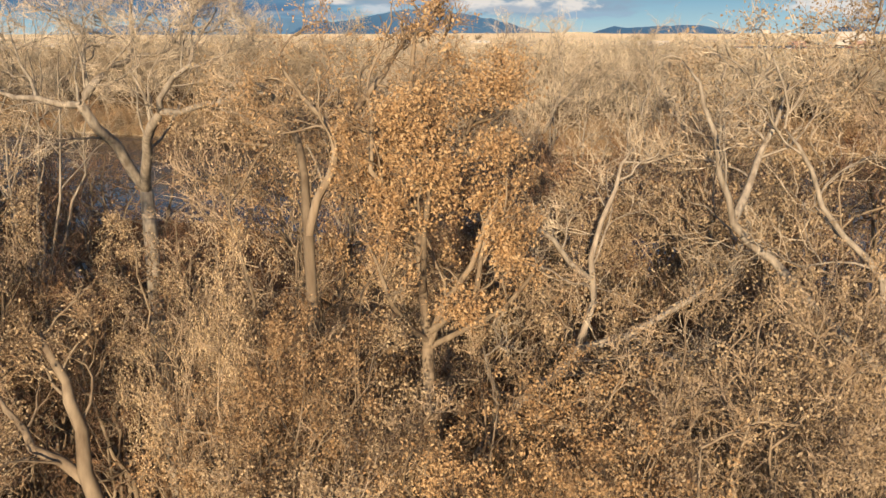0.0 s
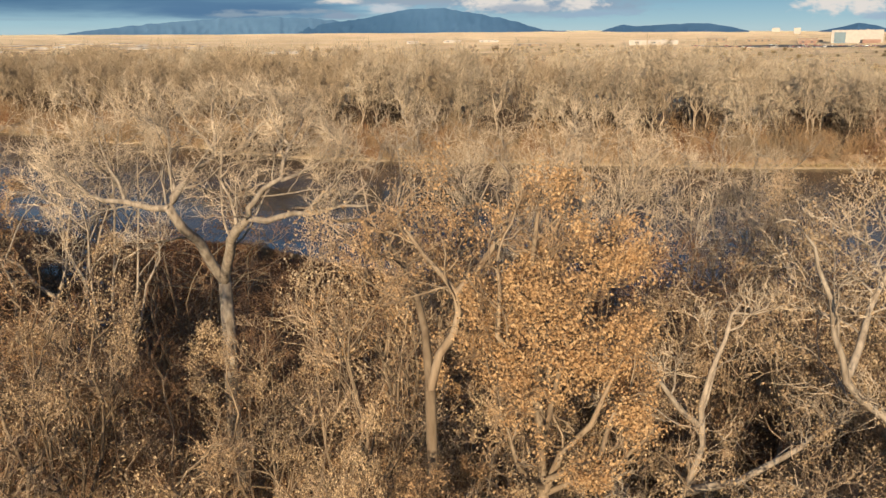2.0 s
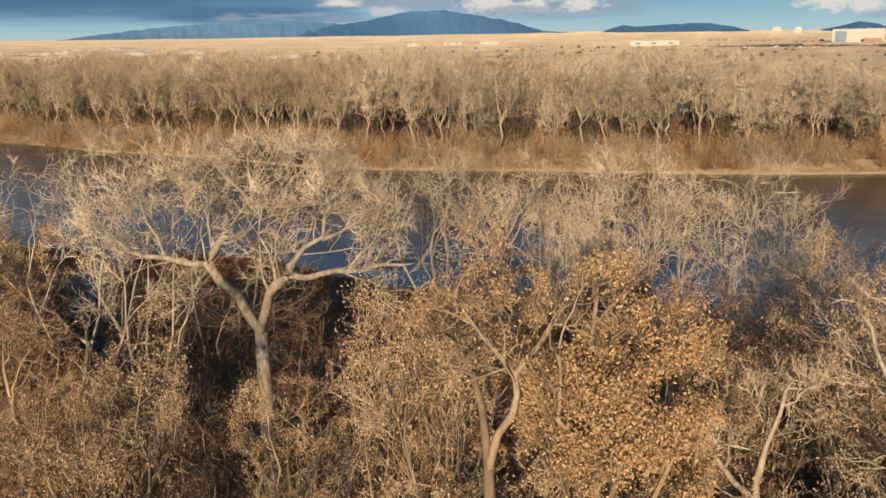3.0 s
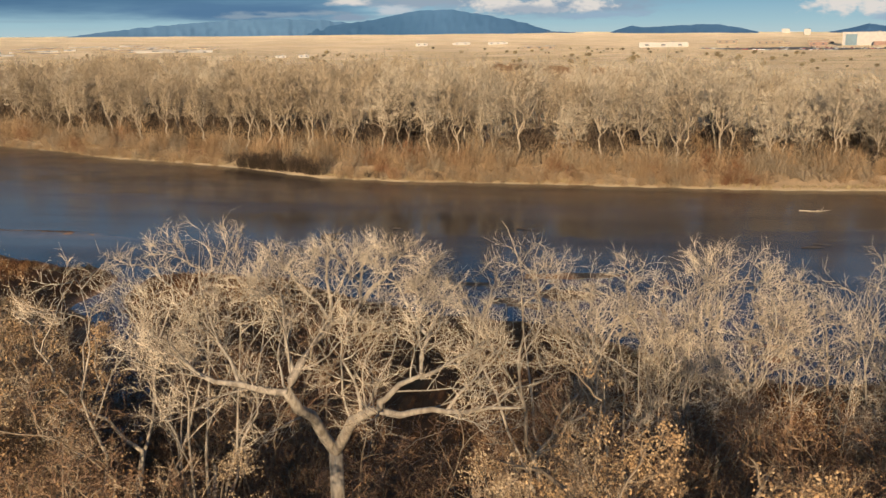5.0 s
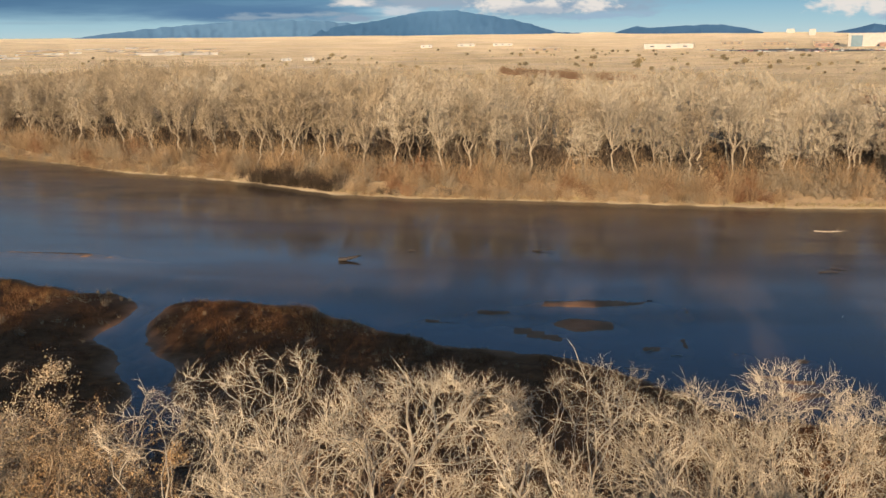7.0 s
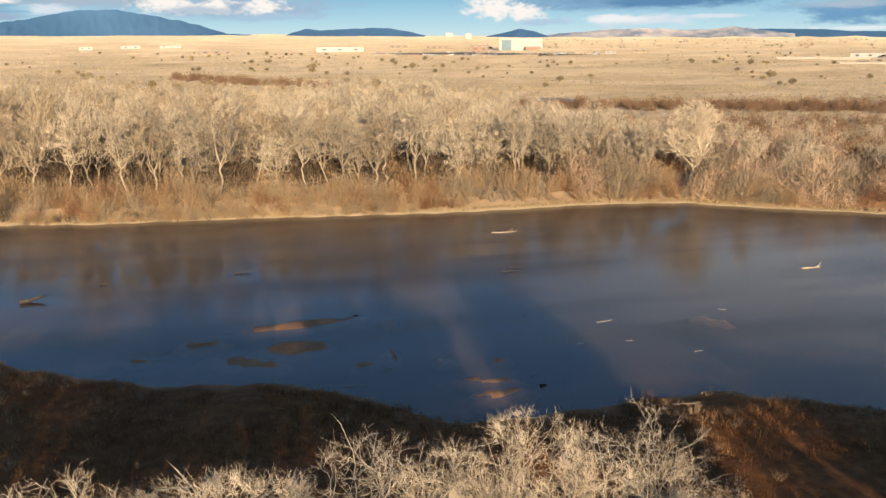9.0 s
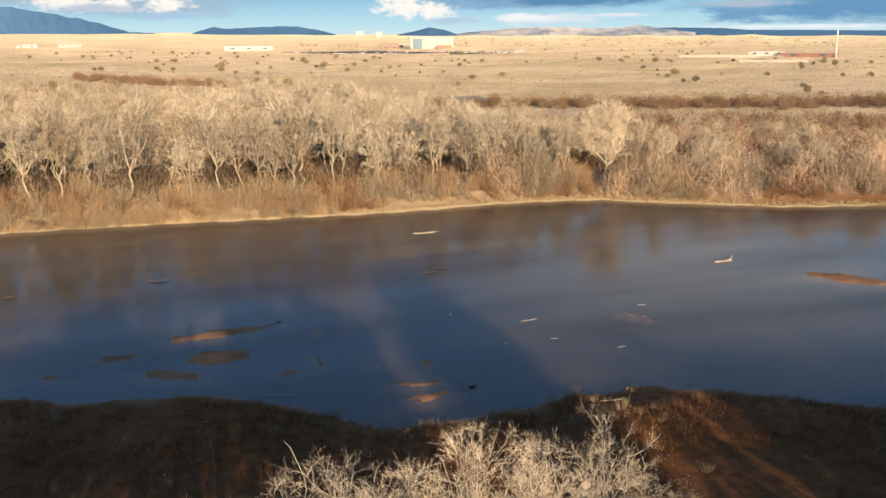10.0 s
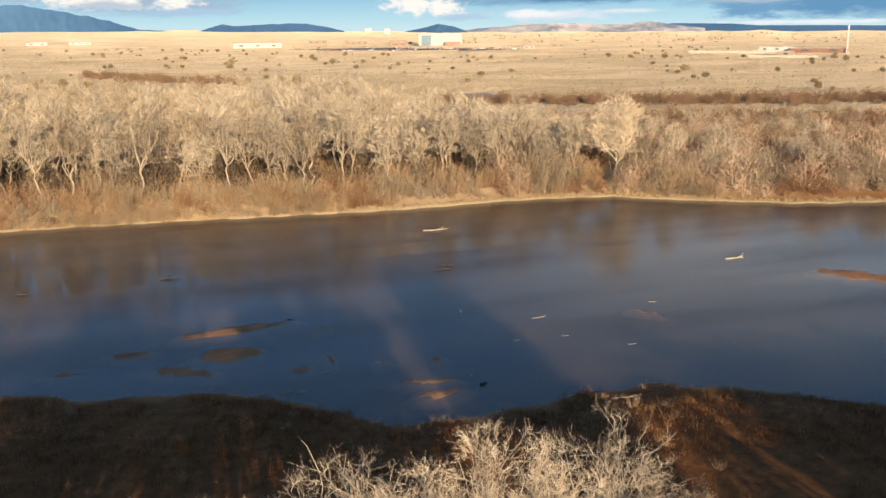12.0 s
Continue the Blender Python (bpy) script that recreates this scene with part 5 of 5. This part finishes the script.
bough_tree(37, (3.8, 7.9), ((((3.8, 7.75, 14.4), (3.7, 7.65, 16), (3.6, 7.75, 17.6), (3.7, 7.85, 18.6)), 0.07, 0.02), (((3.8, 7.75, 14.4), (4.4, 7.45, 15.6), (4.9, 7.35, 16.9)), 0.06, 0.02), (((3.7, 7.65, 16), (4.3, 7.75, 17.2), (4.6, 7.85, 18)), 0.05, 0.02), (((3.7, 7.65, 15.8), (3.2, 7.25, 16.8), (3.2, 7.15, 17.8)), 0.05, 0.02),
                            (((3.8, 7.75, 14.6), (4.5, 6.95, 15.4), (4.7, 6.55, 16.4)), 0.05, 0.02), (((3.75, 7.65, 15.2), (3.9, 6.85, 16.2), (4, 6.65, 17.2)), 0.05, 0.02), (((3.8, 7.75, 14.5), (3.5, 6.95, 15.2), (3.4, 6.45, 15.9)), 0.045, 0.02), (((3.8, 7.75, 14.4), (4.8, 7.65, 15), (5.3, 7.45, 15.8)), 0.045, 0.02)),
           ((4, 7.45, 16.7), (1.35, 1.4, 2.15)), near_spec(0.95), BROWN_TWIG, "cottonwood crowned with dense golden orange dry leaves", 0.12, LEAF_ORANGE, 8.5, BROWN_BARK)


# brush under the trees
def undergrowth():
    shrubs = []
    for i in range(330):
        x, y = rng_near.uniform(-45, 32), rng_near.uniform(2, 34)
        if y > np.interp(x, (-45, -16, 12, 18, 32), (24, 21, 19, 12, 6)) or math.hypot(x + 0.9, y - 8.8) < 2.8 or math.hypot(x + 0.6, y - 5.6) < 1.6:
            continue
        shrubs.append((x, y, rng_near.uniform(0.9, 2.2), i))
    scatter("undergrowth", WILLOW, shrubs, BROWN_TWIG, "tangled brown undergrowth beneath the trees", "bushes")
    # unseen clumps added only to keep the sun off the near bank
    dense = []
    for i in range(330):
        x, y = rng_near.uniform(-100, 25), rng_near.uniform(-46, -8)
        if -17 < x < 17 and y > -16:
            continue
        dense.append((x, y, rng_near.uniform(2.8, 3.7), i))
    for i in range(120):
        dense.append((rng_near.uniform(-90, -23), rng_near.uniform(-8, 13), rng_near.uniform(3.4, 4.3), i))
    # unseen columns with gaps between, added to let sun streaks through
    slim = [(x + rng_near.uniform(-0.1, 0.1), y, rng_near.uniform(4.1, 4.6), i) for i, y in enumerate((-1.0, 1.0, 3.0, 5.0, 7.0)) for x in (15.95, 18.2, 19.5, 20.8, 22.1, 23.4, 24.6)]
    for i in range(110):
        x = rng_near.uniform(35.5, 74)
        dense.append((x, rng_near.uniform(-14, 1) - 0.30 * (x - 24), rng_near.uniform(3.6, 4.2), i))
    kinds = []
    for s in range(4):
        rng = np.random.default_rng(820 + s)
        w = Wood()
        n = 380
        a, q = rng.uniform(0, 6.28, n), np.sqrt(rng.random(n)) * 1.7
        h = 3.6 * rng.random(n) ** 0.6 * (1 - 0.4 * (q / 1.7) ** 2)
        w.leaves(np.stack((q * np.cos(a), q * np.sin(a), h), 1), 0.17, rng)
        kinds.append(w.arrays())
    thin_leaves = []
    for s in range(3):
        rng, w, n = np.random.default_rng(850 + s), Wood(), 360
        a, q = rng.uniform(0, 6.28, n), np.sqrt(rng.random(n)) * 1.5
        h = 0.3 + 3.3 * rng.random(n) ** 0.6 * (1 - 0.45 * (q / 1.5) ** 2 * rng.random(n))
        w.leaves(np.stack((q * np.cos(a), q * np.sin(a), h), 1), 0.16, rng)
        stems = np.linspace(0, 6.28, 8)[:7]
        w.spikes(np.stack((0.2 * np.cos(stems), 0.2 * np.sin(stems), 0 * stems - 0.1), 1), np.stack((np.cos(stems), np.sin(stems), 0 * stems + 3.0), 1), np.full(7, 0.03))
        thin_leaves.append(w.arrays())
    scatter("undergrowth_leaves", kinds, [(x, y, s, i) for x, y, s, i in shrubs if i % 3], LEAF_TAN, "dry brown leaves clinging to the undergrowth", "leaves")
    narrow = []
    for v, f in thin_leaves:
        narrow.append((v * (0.13, 0.13, 1.0), f))
    scatter("leafy_poles", narrow, slim, LEAF_BROWN, "unseen leafy columns added to cut sunlight into streaks", "bushes")
    scatter("leafy_thicket", thin_leaves, dense, LEAF_BROWN, "unseen thicket of dead leaves added to shade the bank", "bushes")


undergrowth()

# ---------------------------------------------------------------- the plain: scattered trees, thickets, buildings
def juniper_mesh(seed):
    rng = np.random.default_rng(seed)
    trunk, crown = Wood(), Wood()
    trunk.tube(limb_line(rng, (0, 0, -0.2), (0.1, 0, 1), 2.2, 4, 0.1, 0), np.linspace(0.22, 0.08, 5), 5)
    n = 300
    d = rng.normal(size=(n, 3))
    d /= np.linalg.norm(d, axis=1)[:, None]
    lob = 1 + 0.35 * np.sin(d[:, 0] * 5 + seed) * np.sin(d[:, 1] * 4 + seed) + 0.2 * rng.normal(size=n)
    at = d * (lob * rng.uniform(0.45, 1.0, n))[:, None] * (2.3, 2.1, 1.5) + (0, 0, 2.0)
    at = at[at[:, 2] > 0.3]
    crown.leaves(at, 0.75, rng)
    return [trunk.mesh("trunk", BROWN_TWIG), crown.mesh("crown", JUNIPER, False)]


rng_plain = np.random.default_rng(5)
JUNIPERS = [make_tree("juniper_tree", juniper_mesh(900 + i), "small dark juniper on the dry plain", "tree", "plain junipers") for i in range(4)]
SPOTS = [(113, 669), (88, 450), (167, 760), (165, 658), (96, 773), (-46, 778), (314, 508), (383, 535), (401, 509), (282, 321), (60, 700), (-60, 640), (75, 690), (180, 690), (240, 800), (225, 560)]
while len(SPOTS) < 240:
    d, a = rng_plain.uniform(430, 1500), radians(rng_plain.uniform(-36, 46))
    if noise.noise((d * 0.004, a * 6, 1)) > -0.15:
        SPOTS.append((d * math.sin(a), d * math.cos(a)))
for i, (x, y) in enumerate(SPOTS):
    s = rng_plain.uniform(0.45, 0.95) + 0.65 * rng_plain.random() ** 3
    m = pose(x, y, z_at(x, y), 0, 0, 50 * i) @ Matrix.Diagonal((s, s, s * rng_plain.uniform(0.8, 1.2), 1))
    ob = JUNIPERS[i] if i < 4 else copy_thing(JUNIPERS[i % 4], pose(0, 0, 0))
    ob.matrix_world = m

thick = []
for i in range(1000):
    u = rng_plain.random()
    if i % 4 == 0:
        x, y = -52 + 95 * u, 640 - 140 * u + rng_plain.normal() * 13
    elif i % 4 == 1:
        x, y = 120 + 150 * u, 250 - 60 * u + rng_plain.normal() * 14
    else:
        x, y = 105 + 205 * u, 342 - 85 * u + rng_plain.normal() * 9
    thick.append((x, y, rng_plain.uniform(0.55, 1.15), i))
scatter("plain_thicket", [dome(430 + i, 60, 4.2, 3.0, 0.09) for i in range(3)], thick, THICKET_TWIG, "dull brown thicket on the flat behind the woods", "bushes")
sage = []
for i in range(9000):
    d, a = 300 + 1500 * rng_plain.random() ** 1.4, radians(rng_plain.uniform(-34, 46))
    x, y = d * math.sin(a), d * math.cos(a)
    if noise.noise((x * 0.006, y * 0.018, 3)) + 0.5 * noise.noise((x * 0.03, y * 0.06, 9)) > 0.12:
        sage.append((x, y, rng_plain.uniform(0.2, 0.5), i))
for i in range(260):
    d, a = rng_plain.uniform(1900, 3600), radians(rng_plain.uniform(16, 46))
    sage.append((d * math.sin(a), d * math.cos(a), rng_plain.uniform(0.9, 2.2), i))
scatter("sagebrush", [clump(440 + i, 9, 3.4, 2.8, 0.22, 1) for i in range(3)], sage, SAGE_TWIG, "low grey sagebrush dotted over the plain", "bushes")

field = []
for i in range(3600):
    d, a = 360 + 900 * rng_plain.random() ** 1.3, radians(rng_plain.uniform(-35, 45))
    x, y = d * math.sin(a), d * math.cos(a)
    if y < far_edge(x) + 60 or noise.noise((x * 0.006, y * 0.02, 6)) < -0.25:
        continue
    field.append((x, y, rng_plain.uniform(0.5, 1.0) * (0.6 + d / 1200), i))
scatter("field_grass", [tuft(540 + i, 7, 0.7, 2.6, 0.26) for i in range(4)], field, STRAW, "tall straw coloured grass over the plain", "grass")

PLASTER = plain_material("pale_plaster", (0.24, 0.19, 0.14), 0.9, 0.10, 0.2)
WHITE = plain_material("white_metal_wall", (0.38, 0.355, 0.325), 0.7, 0.10, 0.2)
SALMON = plain_material("salmon_brick", (0.26, 0.165, 0.13), 0.9, 0.15, 0.4)
RUST = plain_material("rust_brown_wall", (0.20, 0.11, 0.08), 0.9, 0.2, 0.4)
ROOFING = plain_material("grey_roofing", (0.33, 0.31, 0.29), 0.9, 0.15, 0.3)
GLASS = plain_material("dark_window_glass", (0.05, 0.07, 0.09), 0.15, 0.1, 0.5)
BLUEGLASS = plain_material("blue_grey_glass_wall", (0.11, 0.17, 0.21), 0.4, 0.1, 0.2)
STEEL = plain_material("painted_steel", (0.62, 0.60, 0.57), 0.5, 0.1, 0.5, 0.3)
CARS = [plain_material("car_paint_" + n, c, 0.35, 0.05, 1.0) for n, c in (("white", (0.75, 0.75, 0.73)), ("dark", (0.05, 0.05, 0.06)), ("red", (0.30, 0.06, 0.05)), ("grey", (0.3, 0.31, 0.32)))]
ASPHALT = plain_material("parking_asphalt", (0.10, 0.095, 0.09), 0.95, 0.2, 0.1)


def box(name, size, at, mat, bevel=0.0):
    """A block standing on at."""
    bm = bmesh.new()
    bmesh.ops.create_cube(bm, size=1.0, matrix=Matrix.Translation((at[0], at[1], at[2] + size[2] / 2)) @ Matrix.Diagonal((*size, 1)))
    if bevel:
        bmesh.ops.bevel(bm, geom=bm.edges, offset=bevel, segments=1, affect="EDGES")
    return bm_mesh(name, bm, mat)


def building(x, y, w, h, depth, wall, label, windows=0, annex=0.0, turn=None, glass=False):
    root = tagged(new("building"), label, "building", "buildings on the plain")
    part("wall", box("wall", (w, depth, h), (0, 0, -1.0), wall), root)
    part("roof", box("roof", (w + 0.8, depth + 0.8, 0.5), (0, 0, h - 1.0), ROOFING, 0.1), root, "flat grey roof")
    part("rooftop_unit", box("rooftop_unit", (w * 0.05 + 1, 3, 1.1), (w * 0.2, 1, h - 0.5), ROOFING, 0.1), root)
    windows = (windows + 1) // 2
    pitch = w / max(1, windows)
    for i in range(windows):
        part("window", box("window", (pitch * 0.25, 0.3, min(2.2, h * 0.3)), (-w / 2 + pitch * (i + 0.5), -depth / 2 - 0.06, h * 0.3), GLASS), root)
    if annex:
        part("annex", box("annex", (w * annex, depth * 0.7, h * 0.55), (w * (0.5 + annex / 2) + 0.05, -2, -1.0), wall), root)
    if glass:
        part("glass_wall", box("glass_wall", (w * 0.22, 1.2, h * 0.85), (-w * 0.33, -depth / 2 - 0.65, -1.0), BLUEGLASS), root, "blue grey glazed front")
        part("low_wing", box("low_wing", (w * 0.35, 14, h * 0.3), (w * 0.28, -depth / 2 - 7.1, -1.0), SALMON), root, "salmon brick wing")
    root.matrix_world = pose(x, y, z_at(x, y), 0, 0, -math.degrees(math.atan2(x, y)) if turn is None else turn)


building(166, 1610, 84, 9.0, 24, WHITE, "long white industrial shed on the plain", 6, 0.0)
building(1020, 4443, 36, 19, 20, WHITE, "white block on the mesa's rim", 0)
building(930, 3693, 25, 23, 20, WHITE, "white tower block on the mesa", 0)
building(379, 1768, 47, 9, 22, PLASTER, "sand coloured office block on the plain", 8, 0.3)
building(477, 1806, 37, 9, 22, PLASTER, "sand coloured office block on the plain", 6, 0.25)
building(528, 1677, 84, 23, 40, WHITE, "tall white plant with a glazed corner", 0, 0.0, None, True)
building(313, 1842, 40, 8.5, 20, PLASTER, "low pale shed on the plain", 5)
building(-46, 1459, 52, 5.7, 18, PLASTER, "low sand coloured shed on the plain", 5)
building(-252, 2135, 35, 6, 16, WHITE, "low white shed on the plain", 4)
building(-166, 2123, 46, 6, 16, WHITE, "low white shed on the plain", 5)
building(450, 1700, 30, 8, 18, SALMON, "salmon brick block on the plain", 4)
building(600, 1290, 22, 5, 14, PLASTER, "small pale workshop on the plain", 3)
building(545, 1275, 16, 4.5, 12, ROOFING, "small grey workshop on the plain", 3)
building(678, 863, 40, 6.0, 16, WHITE, "white pumping station with grey tanks", 5)
building(640, 800, 17, 5.5, 12, PLASTER, "grey steel process building on the plain", 2)
building(706, 827, 60, 5.5, 14, RUST, "rust brown industrial hall on the plain", 4)
building(-299, 1815, 24, 6, 14, WHITE, "low white shed on the plain", 3)
building(-242, 2025, 40, 5.5, 14, WHITE, "low white shed on the plain", 4)
building(-336, 1015, 12, 4.2, 8, WHITE, "white trailer home on the plain", 3)
building(-310, 1022, 12, 4.2, 8, WHITE, "white trailer home on the plain", 3)
for i in range(40):
    a, d = radians(rng_plain.uniform(-36, -21.5)), rng_plain.uniform(1500, 2300)
    building(d * math.sin(a), d * math.cos(a), rng_plain.uniform(20, 70), rng_plain.uniform(2.6, 3.8), 12, (PLASTER, WHITE, PLASTER, ROOFING)[i % 4], "low pale roofed house in the distant town", 1)


def low_wall(x, y, w, h, mat, label):
    ob = tagged(new("boundary_wall", box("boundary_wall", (w, 0.6, h), (0, 0, -0.6), mat, 0.05)), label, "wall", "plain walls")
    ob.matrix_world = pose(x, y, z_at(x, y), 0, 0, -math.degrees(math.atan2(x, y)))


CONCRETE = plain_material("pale_concrete", (0.36, 0.32, 0.27), 0.9, 0.1, 0.3)
low_wall(611, 863, 84, 2.8, CONCRETE, "long pale boundary wall on the plain")
low_wall(585, 735, 64, 2.2, CONCRETE, "long pale boundary wall on the plain")

mast = tagged(new("radio_mast"), "thin white mast beside the pumping station", "mast")
part("pole", box("pole", (0.9, 0.9, 30), (0, 0, -0.5), STEEL, 0.1), mast)
part("antenna", box("antenna", (2.2, 0.5, 1.6), (0, 0, 26), STEEL, 0.1), mast)
part("footing", box("footing", (3, 3, 0.8), (0, 0, -0.4), ROOFING, 0.1), mast)
mast.matrix_world = pose(721, 801, z_at(721, 801))


def car(mat):
    root = tagged(new("parked_car"), "car parked beside the plant", "car", "parked cars")
    part("body", box("body", (4.4, 1.8, 0.8), (0, 0, 0.35), mat, 0.2), root)
    part("cabin", box("cabin", (2.3, 1.6, 0.65), (-0.2, 0, 1.1), GLASS, 0.15), root)
    for sx in (-1.4, 1.4):
        for sy in (-0.8, 0.8):
            bm = bmesh.new()
            bmesh.ops.create_cone(bm, cap_ends=True, segments=10, radius1=0.33, radius2=0.33, depth=0.22, matrix=Matrix.Translation((sx, sy, 0.33)) @ Euler((math.pi / 2, 0, 0)).to_matrix().to_4x4())
            part("wheel", bm_mesh("wheel", bm, ASPHALT), root)
    return root


def parking_lot(turn, d, w, depth):
    """Asphalt laid over the slope of the plain."""
    a = radians(turn)
    bm = bmesh.new()
    side, ahead = Vector((math.cos(a), -math.sin(a), 0)), Vector((math.sin(a), math.cos(a), 0))
    grid = []
    for i in range(17):
        row = []
        for j in range(5):
            p = ahead * (d + depth * (j / 4 - 0.5)) + side * (w * (i / 16 - 0.5))
            row.append(bm.verts.new((p.x, p.y, z_at(p.x, p.y) + 0.25)))
        grid.append(row)
    for i in range(16):
        for j in range(4):
            bm.faces.new((grid[i][j], grid[i + 1][j], grid[i + 1][j + 1], grid[i][j + 1]))
    tagged(new("parking_lot", bm_mesh("parking_lot", bm, ASPHALT)), "dark asphalt yard beside the plant", "pavement", kind="structure")


parking_lot(11.2, 1420, 170, 75)
parking_lot(16.5, 1400, 150, 60)
parking_lot(20.6, 1360, 90, 40)
fleet = [car(m) for m in CARS]
for i in range(150):
    a, d = radians(rng_plain.uniform(8.0, 22.6)), rng_plain.uniform(1365, 1455)
    x, y = d * math.sin(a), d * math.cos(a)
    m = pose(x, y, z_at(x, y), 0, 0, rng_plain.choice((0, 90, 180)) - math.degrees(a))
    ob = fleet[i] if i < 4 else copy_thing(fleet[i % 4], pose(0, 0, 0))
    ob.matrix_world = m
